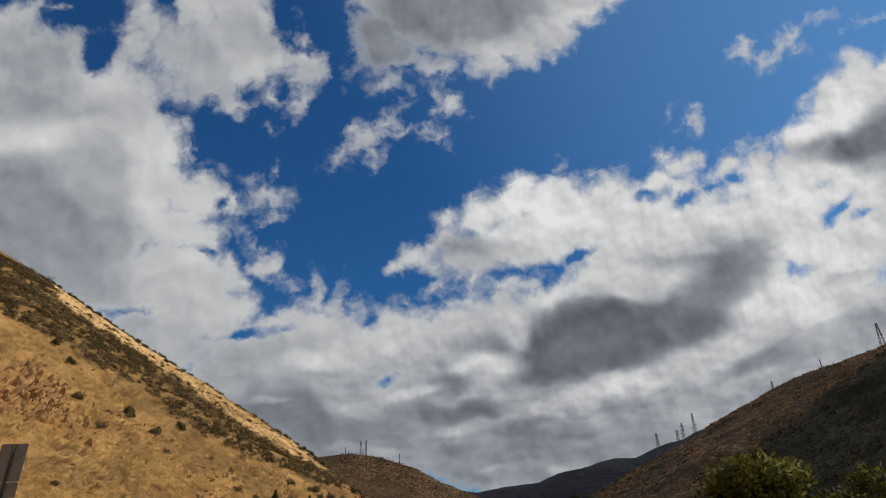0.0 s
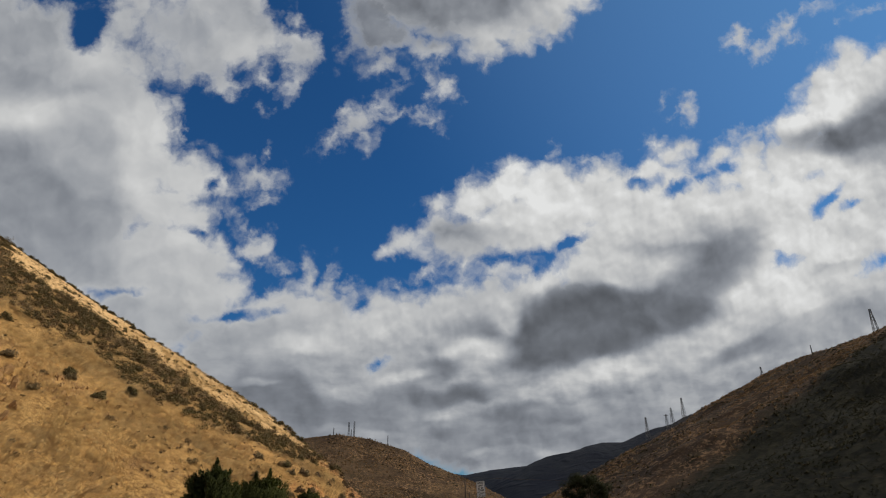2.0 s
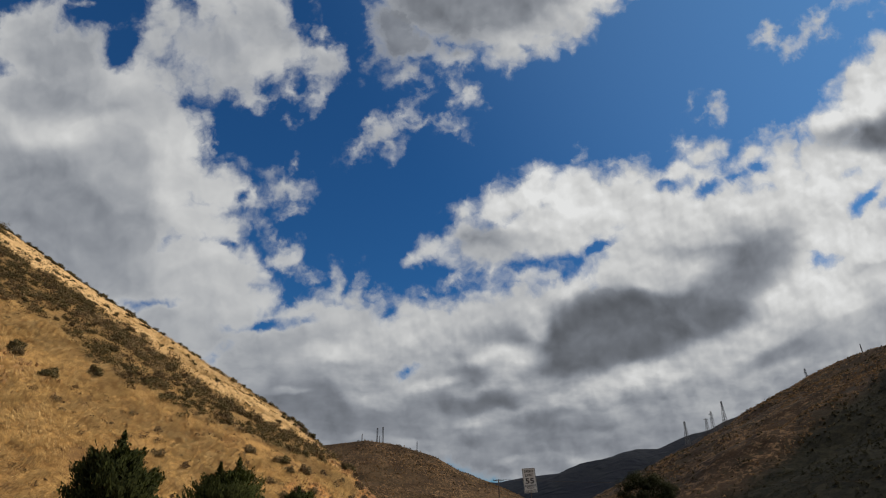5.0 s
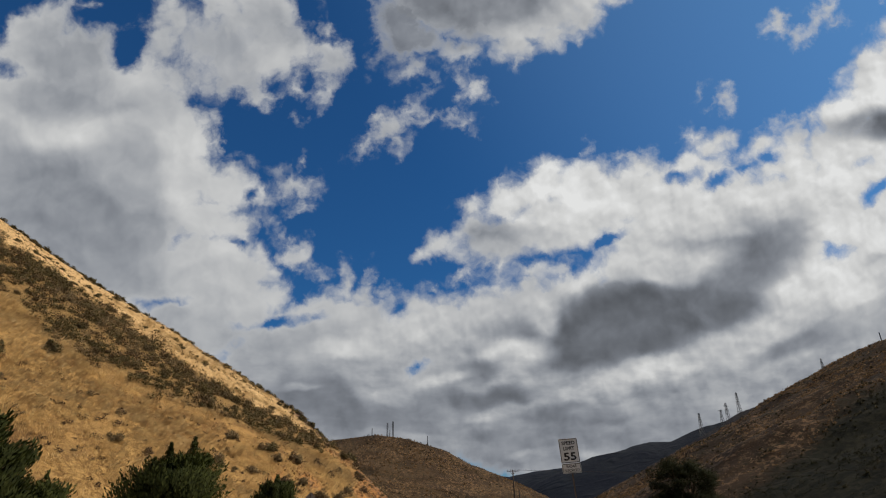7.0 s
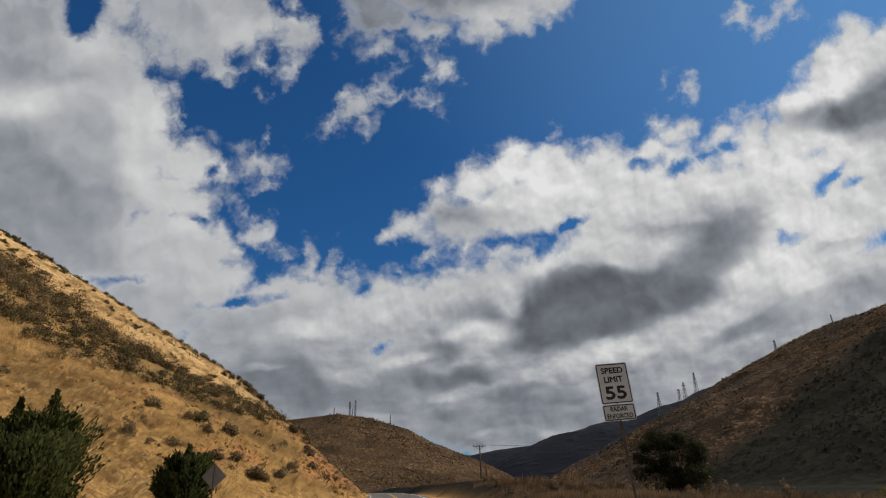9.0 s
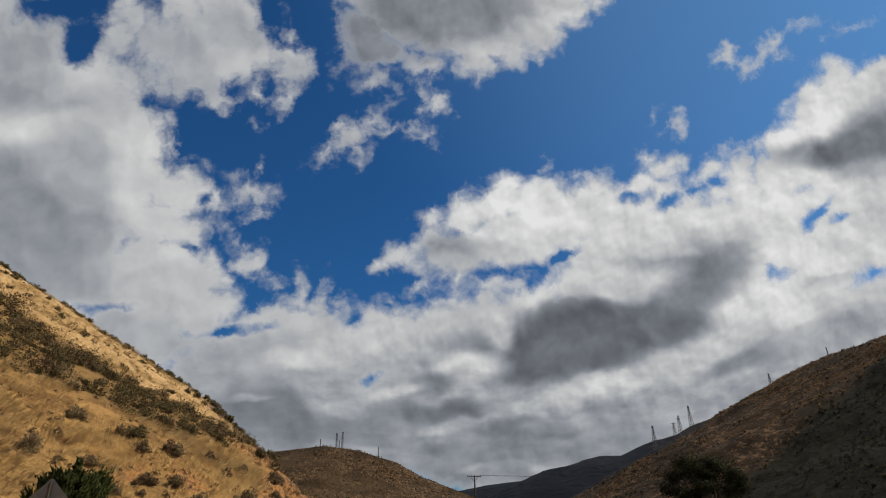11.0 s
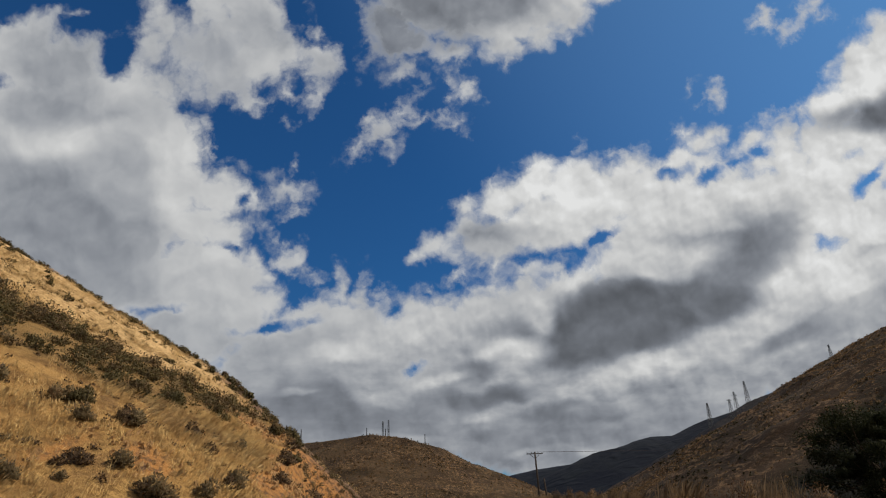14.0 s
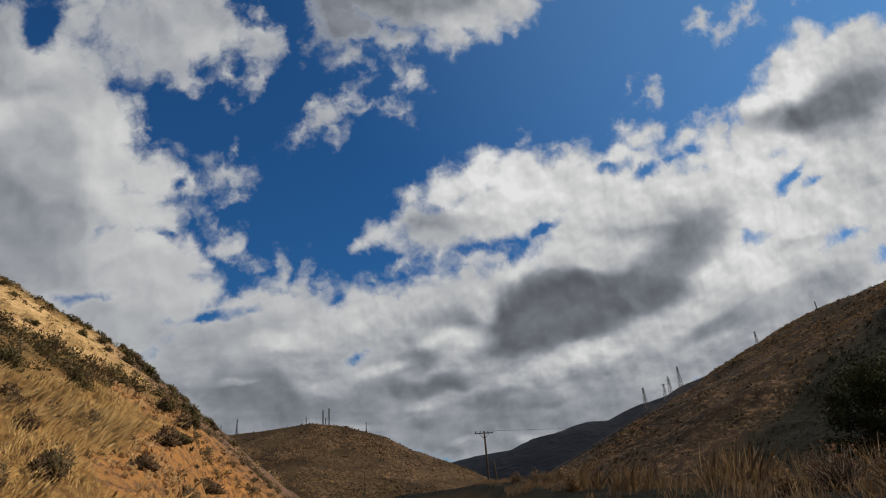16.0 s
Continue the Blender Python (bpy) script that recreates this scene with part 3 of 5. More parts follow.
def strip(name, y0, y1, left, right, lift, mat, thick=0.0, dy=2.0):
    """A ribbon laid along the road, between two distances from its middle."""
    ys = np.arange(y0, y1 + 0.01, dy)
    verts, faces = [], []
    for y in ys:
        c, z = float(road_x(y)), float(road_z(y))
        for o in (left, right):
            verts.append((c + o, float(y), z + lift))
    for k in range(len(ys) - 1):
        faces.append((2 * k, 2 * k + 1, 2 * k + 3, 2 * k + 2))
    if thick:
        n = len(verts)
        verts += [(a, b, c - thick) for a, b, c in verts]
        for k in range(len(ys) - 1):
            faces.append((2 * k, 2 * k + 2, n + 2 * k + 2, n + 2 * k))
            faces.append((2 * k + 1, n + 2 * k + 1, n + 2 * k + 3, 2 * k + 3))
    return new(name, mesh_from(name, verts, faces, [mat], False))


def asphalt_material():
    m, n = material("asphalt")
    at = n.add("ShaderNodeNewGeometry").outputs["Position"]
    big, fine = n.noise(n.vec("MULTIPLY", at, (1, 0.15, 1)), 0.8, 4.0, 0.6), n.noise(at, 60.0, 3.0, 0.7)
    c = n.mix(n.ramp(big, 0.35, 0.65), (0.075, 0.070, 0.066), (0.125, 0.118, 0.110))
    finish(n, n.mix(n.ramp(fine, 0.5, 0.75, 0, 0.5), c, (0.2, 0.19, 0.18)), 0.85, fine, 0.5, 0.01)
    return m


ASPHALT = asphalt_material()
WHITE_LINE = plain("white road paint", (0.62, 0.61, 0.57), 0.7, 0.2, 2.0)
YELLOW_LINE = plain("yellow road paint", (0.55, 0.34, 0.05), 0.7, 0.2, 2.0)
road = tagged(strip("road", -120, 420, -3.75, 3.95, 0.04, ASPHALT, 0.25), "grey two-lane asphalt road through the canyon", "road", kind="structure")
for nm, a, b, mat, lab in (("edge_line", 3.25, 3.38, WHITE_LINE, "worn white edge line"), ("edge_line", -3.38, -3.25, WHITE_LINE, "worn white edge line"),
                           ("centre_line", 0.07, 0.18, YELLOW_LINE, "yellow centre line"), ("centre_line", -0.18, -0.07, YELLOW_LINE, "yellow centre line")):
    line = strip(nm, -120, 420, a, b, 0.044, mat)
    line.parent = road
    tagged(line, lab)


# ---------------------------------------------------------------- plants
def leaf_material(name, dark, light, dry=None, thin=0.3, facing=None, clump=1.3, sharp=(0.5, 0.65)):
    m, n = material(name)
    at = n.add("ShaderNodeNewGeometry")
    each = at.outputs["Random Per Island"]
    whole = n.add("ShaderNodeObjectInfo").outputs["Random"]
    c = n.mix(each, dark, light)
    if dry:
        c = n.mix(n.ramp(n.noise(at.outputs["Position"], clump, 4.0, 0.65), *sharp), c, dry)
    c = n.mix(n.ramp(whole, 0, 1, 0.0, 0.45), c, tuple(0.7 * v for v in dark))
    inputs = {"Base Color": c, "Roughness": 0.8, "Specular IOR Level": 0.15}
    if facing:
        inputs["Normal"] = n.add("ShaderNodeCombineXYZ", {0: facing[0], 1: facing[1], 2: facing[2]}).outputs[0]
    face = n.add("ShaderNodeBsdfPrincipled", inputs).outputs[0]
    glow = n.add("ShaderNodeBsdfTranslucent", {"Color": c}).outputs[0]
    n.add("ShaderNodeOutputMaterial", {"Surface": n.add("ShaderNodeMixShader", {0: thin, 1: face, 2: glow}).outputs[0]})
    return m


SAGE = leaf_material("sage leaves", (0.12, 0.090, 0.050), (0.31, 0.235, 0.130), (0.27, 0.175, 0.098), 0.45)
CHAPARRAL = leaf_material("chaparral leaves", (0.056, 0.047, 0.022), (0.160, 0.128, 0.058), (0.145, 0.096, 0.050), clump=0.4)
BUCKWHEAT = leaf_material("rusty brush leaves", (0.060, 0.040, 0.022), (0.175, 0.118, 0.062), (0.10, 0.062, 0.034), clump=0.5)
DEADWOOD = leaf_material("dry brown twigs", (0.070, 0.043, 0.026), (0.19, 0.125, 0.075))
JUNIPER = leaf_material("juniper sprays", (0.016, 0.022, 0.006), (0.064, 0.076, 0.020))
OAK_LEAF = leaf_material("oak leaves", (0.014, 0.018, 0.008), (0.042, 0.047, 0.019))
WILLOW_LEAF = leaf_material("willow leaves", (0.045, 0.050, 0.010), (0.17, 0.16, 0.035))
STRAW = leaf_material("dry grass blades", (0.50, 0.305, 0.118), (0.95, 0.70, 0.35), (0.45, 0.275, 0.115), 0.25, (0.40, -0.15, 0.9), 0.6, (0.46, 0.60))
TALL_STRAW = leaf_material("tall dry weeds", (0.11, 0.064, 0.030), (0.37, 0.235, 0.112), (0.165, 0.090, 0.046), 0.2, (0.1, -0.3, 0.95))
FEATHER = leaf_material("feathery brown weeds", (0.085, 0.052, 0.028), (0.25, 0.158, 0.080), (0.13, 0.075, 0.040))
RUST = leaf_material("reddish dry twigs", (0.065, 0.032, 0.018), (0.18, 0.095, 0.05))
PALE_BLOOM = leaf_material("pale dry flower heads", (0.20, 0.17, 0.12), (0.45, 0.40, 0.31))
SCRUB = leaf_material("distant scrub", (0.018, 0.018, 0.010), (0.056, 0.047, 0.026))
BARK = plain("rough grey-brown bark", (0.085, 0.062, 0.045), 0.95, 0.4, 5.0)
ROCK = plain("weathered ochre rock", (0.33, 0.195, 0.085), 0.95, 0.4, 1.2, 0.0, 0.8)


def sprays(rng, centres, ways, length, width, spread, out=None):
    """Thin leaf-shaped faces at the centres, each pointing roughly along its way."""
    n = len(centres)
    ways = ways + rng.normal(0, spread, (n, 3))
    ways /= np.linalg.norm(ways, axis=1, keepdims=True) + 1e-9
    side = np.cross(ways, rng.normal(0, 1, (n, 3)))
    side /= np.linalg.norm(side, axis=1, keepdims=True) + 1e-9
    L, W = (length * rng.uniform(0.6, 1.4, (n, 1))), (width * rng.uniform(0.6, 1.4, (n, 1)))
    a, b, c, d = centres - ways * L / 2, centres + side * W / 2, centres + ways * L / 2, centres - side * W / 2
    if out is not None:
        turned = np.sum(np.cross(c - a, d - b) * out, 1, keepdims=True) < 0
        b, d = np.where(turned, d, b), np.where(turned, b, d)
    verts = np.stack([a, b, c, d], 1).reshape(-1, 3)
    return verts, np.arange(4 * n).reshape(n, 4)


def rounded_shade(me, out):
    """Leaves catch the light like the clump that they belong to."""
    out = out / (np.linalg.norm(out, axis=1, keepdims=True) + 1e-9)
    me.polygons.foreach_set("use_smooth", np.ones(len(me.polygons), bool))
    me.normals_split_custom_set_from_vertices(np.repeat(out, 4, 0).tolist())


def lumpy(rng, n, radii, lumps=9, hollow=0.55):
    """Places and outward ways over a heap of round clumps, flat underneath."""
    cen = rng.normal(0, 1, (lumps, 3))
    cen /= np.linalg.norm(cen, axis=1, keepdims=True)
    cen *= rng.uniform(0.25, 0.72, (lumps, 1))
    cen[:, 2] = np.abs(cen[:, 2]) * 0.9
    size = rng.uniform(0.24, 0.46, lumps)
    k = rng.integers(0, lumps, n)
    d = rng.normal(0, 1, (n, 3))
    d /= np.linalg.norm(d, axis=1, keepdims=True)
    p = cen[k] + d * size[k][:, None] * rng.uniform(hollow, 1.08, (n, 1))
    p[:, 2] = np.maximum(p[:, 2], rng.uniform(0.0, 0.08, n))
    return p * np.array(radii), d + (0, 0, 0.35)


def tube(points, radii, sides=6):
    """A tapered, bent stem as verts and faces."""
    verts, faces = [], []
    for i, (p, r) in enumerate(zip(points, radii)):
        q = points[min(i + 1, len(points) - 1)] - points[max(i - 1, 0)]
        q = q.normalized()
        s = q.cross(Vector((0.31, 0.17, 0.93))).normalized()
        t = q.cross(s)
        for k in range(sides):
            a = 2 * math.pi * k / sides
            verts.append(tuple(p + r * (math.cos(a) * s + math.sin(a) * t)))
    for i in range(len(points) - 1):
        for k in range(sides):
            a, b = i * sides + k, i * sides + (k + 1) % sides
            faces.append((a, b, b + sides, a + sides))
    faces.append(tuple((len(points) - 1) * sides + k for k in range(sides)))
    return verts, faces


def joined(pieces):
    verts, faces = [], []
    for v, f in pieces:
        o = len(verts)
        verts += [tuple(p) for p in v]
        faces += [tuple(int(i) + o for i in q) for q in f]
    return verts, faces


def limb(rng, base, way, length, thick, bends=4, wander=0.25):
    pts, p, d = [Vector(base)], Vector(base), Vector(way).normalized()
    for i in range(bends):
        d = (d + Vector(rng.normal(0, wander, 3))).normalized()
        p = p + d * length / bends
        pts.append(p.copy())
    return pts, [thick * (1 - 0.8 * i / bends) for i in range(bends + 1)]


def plant(name, label, category, stems, leaves, leaf_mat, stem_name="branchwork", leaf_name="foliage", stem_mat=None, out=None):
    """A plant at the origin: an Empty with its woody part and its leaves."""
    root = new(name)
    v, f = joined(stems)
    s = new(stem_name, mesh_from(stem_name, v, f, [stem_mat or BARK]))
    v, f = leaves
    l = new(leaf_name, mesh_from(leaf_name, v, f, [leaf_mat], False))
    if out is not None:
        rounded_shade(l.data, out)
    s.parent = l.parent = root
    return tagged(root, label, category)


def shrub(seed, radii, n, leaf, mat, name, label, lumps=9, stem_n=9):
    rng = np.random.default_rng(seed)
    p, d = lumpy(rng, n, radii, lumps)
    stems = []
    for _ in range(stem_n):
        a = rng.uniform(0, 6.28)
        pts, r = limb(rng, (0, 0, -0.15), (math.cos(a) * 0.7 * radii[0], math.sin(a) * 0.7 * radii[1], 0.9 * radii[2]), 0.85 * max(radii), 0.035, 4, 0.22)
        stems.append(tube(pts, r, 4))
    return plant(name, label, "shrub", stems, sprays(rng, p, d, leaf, leaf * 0.5, 0.6, d), mat, out=d)


def ground_at(x, y):
    return float(height(x, y))


# one of each kind, then copies
def scatter(kinds, spots, group, seed, lo=0.7, hi=1.3, sink=0.08):
    rng = np.random.default_rng(seed)
    for i, (x, y, *size) in enumerate(spots):
        k = kinds[int(rng.integers(len(kinds)))] if i >= len(kinds) else kinds[i]
        s = size[0] if size else rng.uniform(lo, hi)
        m = pose(x, y, ground_at(x, y) - sink * s, rng.normal(0, 5), rng.normal(0, 5), rng.uniform(0, 360)) @ Matrix.Diagonal((s, s, s * rng.uniform(0.85, 1.15), 1))
        if i < len(kinds):
            k.matrix_basis = m
            tagged(k, group=group)
        else:
            c = copy_thing(k, Matrix.Identity(4))
            c.matrix_basis = m


SAGE_LABEL = "grey-green sage shrub among dry golden grass"
sages = [shrub(100 + i, (0.95, 0.95, 1.25), 1500, 0.15, SAGE, "sage_shrub", SAGE_LABEL) for i in range(4)]
olives = [shrub(120 + i, (1.15, 1.05, 1.25), 1700, 0.15, CHAPARRAL, "chaparral_shrub", "dark olive chaparral shrub on the dry slope") for i in range(3)]
browns = [shrub(140 + i, (1.0, 0.9, 0.85), 1200, 0.15, DEADWOOD, "dry_shrub", "leafless brown dry shrub on the grassy slope", 7, 16) for i in range(2)]

# shrubs that stand singly
scatter(sages, [(-29.2, 116.5, 1.25), (-23.9, 117, 1.2), (-21.8, 119.5, 1.35), (-27, 108.2, 1.2), (-16.1, 117.6, 1.1), (-33.3, 99.1, 0.9), (-17.5, 114.9, 1.5),
                (-15.7, 121, 1.25), (-19.8, 115.4, 1.1), (-22, 110, 1.1), (-52.6, 99.2, 1.3), (-53.2, 92.2, 1.1), (-59.4, 94.8, 1.3), (-18.8, 128.7, 1.0),
                (-25.8, 117.7, 1.0), (-24.5, 111.5, 1.0), (-15.5, 111, 0.9), (-44, 96, 0.8), (-40, 104, 0.7), (-14.8, 133, 1.1)], "shrubs on the near slope", 5)
scatter(olives, [(-48, 99.1, 1.5), (-50.5, 109.4, 1.3), (-47.3, 106.3, 1.25), (-27.2, 128.4, 1.7), (-25, 118.5, 1.2), (-22.1, 146.4, 1.35), (-20.5, 148.5, 1.1), (-67.6, 103.3, 1.4), (-73.3, 105.6, 1.3),
                 (-53.2, 99.9, 1.3), (-48.8, 77.7, 0.8), (-25.5, 131.5, 1.4), (-24.0, 136, 1.2), (-16.2, 146, 0.9), (-18, 139.5, 1.0)], "shrubs on the near slope", 6)
scatter(browns, [(-21.4, 113.8, 1.3), (-20.9, 125.4, 1.2), (-15, 127.5, 1.1), (-22.5, 119.7, 1.0), (-18.6, 123.2, 1.1), (-15.8, 120.1, 0.9), (-17.5, 136, 1.5), (-16.5, 141, 1.6), (-19.5, 143.5, 1.3),
                 (-36.5, 104.5, 0.9), (-31, 101, 0.8), (-28, 112.5, 0.8), (-13.6, 113, 1.0), (-55, 96, 0.9)], "shrubs on the near slope", 7)


def strewn(seed, count, x0, x1, y0, y1, wanted):
    """Random places in a stretch of the plan, kept with the chance that wanted(x, y) gives."""
    rng = np.random.default_rng(seed)
    x, y = rng.uniform(x0, x1, count), rng.uniform(y0, y1, count)
    keep = rng.uniform(0, 1, count) < wanted(x, y)
    return x[keep], y[keep]


def on_near(x, y):
    s, _ = near_slope(x, y)
    return (s > road_z(y) + 1.0) & (x < -9)


# thin scatter over the pale upper strip and along the crest
sx, sy = strewn(11, 1000, -140, -26, 138, 186, lambda x, y: on_near(x, y) * (1 - brush_band(x, y)) * np.clip(0.14 + 0.75 * step(y, 172, 184) + 0.35 * rough(x, y, 18, 3, 65), 0, 1))
spots = [(float(a), float(b), 0.55 + 0.8 * float(c) + (0.55 if b > 166 else 0.0)) for a, b, c in zip(sx, sy, np.random.default_rng(13).uniform(0, 1, len(sx)))]
scatter([shrub(160 + i, (0.8, 0.75, 0.7), 420, 0.17, CHAPARRAL, "chaparral_shrub", "low dark shrub on the pale upper slope") for i in range(3)], spots[:290], "shrubs on the upper slope", 8, 0.55, 1.35)
sx, sy = strewn(12, 200, -95, -16, 78, 116, lambda x, y: on_near(x, y) * (1 - brush_band(x, y)) * 0.30)
scatter([shrub(170 + i, (0.7, 0.7, 0.6), 380, 0.15, SAGE, "sage_shrub", "small grey sage shrub in dry grass") for i in range(2)], [(float(a), float(b)) for a, b in zip(sx, sy)][:60], "small shrubs on the near slope", 9, 0.4, 0.9)


def heap(name, spots, sizes, seed, n, leaf, mat, label, category, kind="stuff"):
    """Many bushes grown into one another."""
    rng = np.random.default_rng(seed)
    allv, allf, allo, o = [], [], [], 0
    zs = height(spots[0], spots[1])
    for x, y, z, s in zip(spots[0], spots[1], zs, sizes):
        p, d = lumpy(rng, n, (s, s, s), 5)
        v, f = sprays(rng, p + (x, y, z - 0.1), d, leaf * (0.6 + 0.4 * s), leaf * 0.55, 0.6, d)
        allv.append(v)
        allo.append(d)
        allf.append(f + o)
        o += len(v)
    me = mesh_from(name, np.concatenate(allv), np.concatenate(allf), [mat], False)
    rounded_shade(me, np.concatenate(allo))
    return tagged(new(name, me), label, category, kind=kind)


# spiky bushes that stand against the sky on the rim
scatter([shrub(180 + i, (1.0, 1.0, 1.5), 420, 0.36, CHAPARRAL, "spiky_bush", "spiky dark bush standing on the rim of the slope", 6, 30) for i in range(2)],
        [(-34.6, 170, 1.3), (-21.75, 150.5, 1.25), (-33.2, 169, 0.9), (-22.6, 151.5, 0.8), (-41.0, 176, 1.0), (-57, 181, 1.1), (-27.6, 161, 1.0)], "bushes on the rim", 14)
rng = np.random.default_rng(21)
bx, by = strewn(22, 10500, -132, -22, 100, 186, lambda x, y: on_near(x, y) * brush_band(x, y) * (1 - bare_near(x, y)) * step(rough(x, y, 7, 3, 63), -0.80, -0.35) * 0.5)
which = rng.uniform(0, 1, len(bx)) + 0.5 * rough(bx, by, 9, 2, 68)
size = 0.8 + 1.5 * rng.uniform(0, 1, len(bx)) ** 1.8
for keep, mat, seed, label in ((which < 0.62, CHAPARRAL, 23, "dense dark olive chaparral running down the golden slope"), ((which >= 0.62) & (which < 0.86), BUCKWHEAT, 28, "rusty brown brush among the olive chaparral"),
                               (which >= 0.86, SAGE, 29, "grey-green sage among the dark chaparral")):
    heap("chaparral_belt", (bx[keep], by[keep]), size[keep], seed, 240, 0.18, mat, label, "brush")
bx, by = strewn(30, 8000, -135, -24, 128, 188, lambda x, y: on_near(x, y) * (1 - brush_band(x, y)) * np.clip(0.20 + 0.9 * rough(x, y * 2.2, 16, 3, 69) + 0.5 * step(y, 174, 184), 0, 1))
heap("upper_brush", (bx, by), 0.25 + 0.75 * rng.uniform(0, 1, len(bx)) ** 2.2, 33, 34, 0.16, CHAPARRAL, "small dark brush dotted over the pale upper slope", "brush")


# ---------------------------------------------------------------- dry grass
def blades(seed, x, y, tall, wide, per, mat, name, label, lean=(0.55, -0.15), stray=0.35, fan=0.22):
    """Tufts of bent blades, combed by the wind."""
    rng = np.random.default_rng(seed)
    x, y = np.repeat(x, per) + rng.normal(0, fan, len(x) * per), np.repeat(y, per) + rng.normal(0, fan, len(y) * per)
    n = len(x)
    base = np.stack([x, y, height(x, y) - 0.03], 1)
    turn = rough(x, y, 7, 3, 91) * 1.4
    wx, wy = lean[0] * np.cos(turn) - lean[1] * np.sin(turn), lean[0] * np.sin(turn) + lean[1] * np.cos(turn)
    d = np.stack([wx, wy, np.ones(n)], 1) + rng.normal(0, stray, (n, 3))
    d /= np.linalg.norm(d, axis=1, keepdims=True)
    h = tall * rng.uniform(0.5, 1.25, (n, 1)) * (0.75 + 0.5 * np.repeat(np.clip(rough(x[::per], y[::per], 9, 2, 93) + 0.5, 0, 1), per)[:, None])
    side = np.cross(d, rng.normal(0, 1, (n, 3)))
    side *= wide / 2 / (np.linalg.norm(side, axis=1, keepdims=True) + 1e-9)
    bow = np.stack([wx, wy, -0.25 * np.ones(n)], 1) * 0.35
    mid, tip = base + d * h * 0.55, base + (d + bow) * h
    verts = np.stack([base - side, base + side, mid + side * 0.8, tip, mid - side * 0.8], 1).reshape(-1, 3)
    faces = np.arange(5 * n).reshape(n, 5)
    return tagged(new(name, mesh_from(name, verts, faces, [mat], False)), label, "grass", kind="stuff")


# low dry brush in the grass
bx, by = strewn(24, 3000, -70, -12, 74, 150, lambda x, y: on_near(x, y) * (1 - brush_band(x, y)) * np.clip(0.16 + 0.9 * rough(x, y, 11, 3, 66), 0, 0.8))
heap("dry_brush", (bx, by), rng.uniform(0.22, 0.75, len(bx)), 25, 80, 0.15, DEADWOOD, "low brown dry brush among the golden grass", "brush")

bx, by = strewn(26, 1500, -24, -10, 132, 172, lambda x, y: (near_slope(x, y)[0] > road_z(y) + 0.3) * np.clip(0.35 + 0.9 * rough(x, y, 7, 3, 67), 0.05, 0.9) * step(y, 132, 150))
keep = bare_near(bx, by) * step(-by, -149, -143) < 0.5
bx, by = bx[keep], by[keep]
heap("bank_brush", (bx, by), rng.uniform(0.3, 0.95, len(bx)), 27, 110, 0.15, SAGE, "grey-brown brush clinging to the crumbling bank", "brush")

gx1, gy1 = strewn(31, 42000, -78, -9, 66, 186, lambda x, y: on_near(x, y) * (1 - brush_band(x, y)) * (1 - 0.97 * bare_near(x, y)) * np.clip(0.66 + 1.5 * rough(x, y, 5, 3, 95), 0.10, 1) * (1 - 0.7 * step(y, 138, 146) * step(-x, 24, 30)) * (1 - np.clip(1.4 * mound(x, -62.5, 6) * mound(y, 88.5, 5.5), 0, 1))
                  * np.clip(1.25 - np.hypot(x, y - 90) / 120, 0.2, 1))
blades(32, gx1, gy1, 0.66, 0.026, 18, STRAW, "dry_grass", "golden dry grass combed down the near slope", (0.70, -0.30), 0.31, 0.26)


# ---------------------------------------------------------------- rocks
def boulder_mesh(seed, name="rock"):
    """An angular block with broken edges."""
    rng = np.random.default_rng(seed)
    bm = bmesh.new()
    bmesh.ops.create_icosphere(bm, subdivisions=2, radius=0.5)
    cuts = rng.normal(0, 1, (9, 3))
    cuts /= np.linalg.norm(cuts, axis=1, keepdims=True)
    for vert in bm.verts:
        p = np.array(vert.co)
        for c, deep in zip(cuts, rng.uniform(0.26, 0.42, 9)):
            over_by = p @ c - deep
            if over_by > 0:
                p = p - c * over_by
        vert.co = p + rng.normal(0, 0.012, 3)
    me = bpy.data.meshes.new(name)
    bm.to_mesh(me)
    bm.free()
    me.materials.append(ROCK)
    return me


def outcrop(seed, count, middle, spread, lo, hi, label):
    """Ribs of rotten rock standing out of the slope; each block is a part."""
    rng = np.random.default_rng(seed)
    root = new("rock_outcrop")
    root.location = (middle[0], middle[1], ground_at(*middle))
    kinds = [boulder_mesh(seed * 10 + k) for k in range(6)]
    for _ in range(count):
        x, y = middle[0] + rng.normal(0, spread[0]), middle[1] + rng.normal(0, spread[1])
        s = rng.uniform(lo, hi)
        ob = new("rock", kinds[int(rng.integers(6))])
        ob.parent = root
        z = ground_at(x, y)
        ob.matrix_basis = pose(x - root.location.x, y - root.location.y, z - root.location.z - 0.1 * s, rng.normal(0, 18), 32 + rng.normal(0, 14), rng.normal(10, 25)) @ Matrix.Diagonal((s * 0.75, s * 0.6, s * 1.7, 1))
    return tagged(root, label, "rock")


outcrop(5, 190, (-62.5, 88.5), (3.8, 3.4), 0.6, 2.1, "craggy ochre rock ribs breaking out of the slope")
outcrop(6, 70, (-51.5, 96.0), (3.0, 2.2), 0.35, 1.0, "low broken ochre rocks in dry grass")
outcrop(7, 150, (-22.8, 146.2), (1.7, 1.5), 0.25, 0.75, "crumbling orange rock below the slope's edge")
outcrop(8, 170, (-15.2, 129.5), (0.9, 2.6), 0.2, 0.5, "crumbling orange earth clods on the cut bank")
outcrop(9, 70, (-20.2, 117.0), (1.3, 1.2), 0.2, 0.5, "small orange rocks in a gap of the grass")


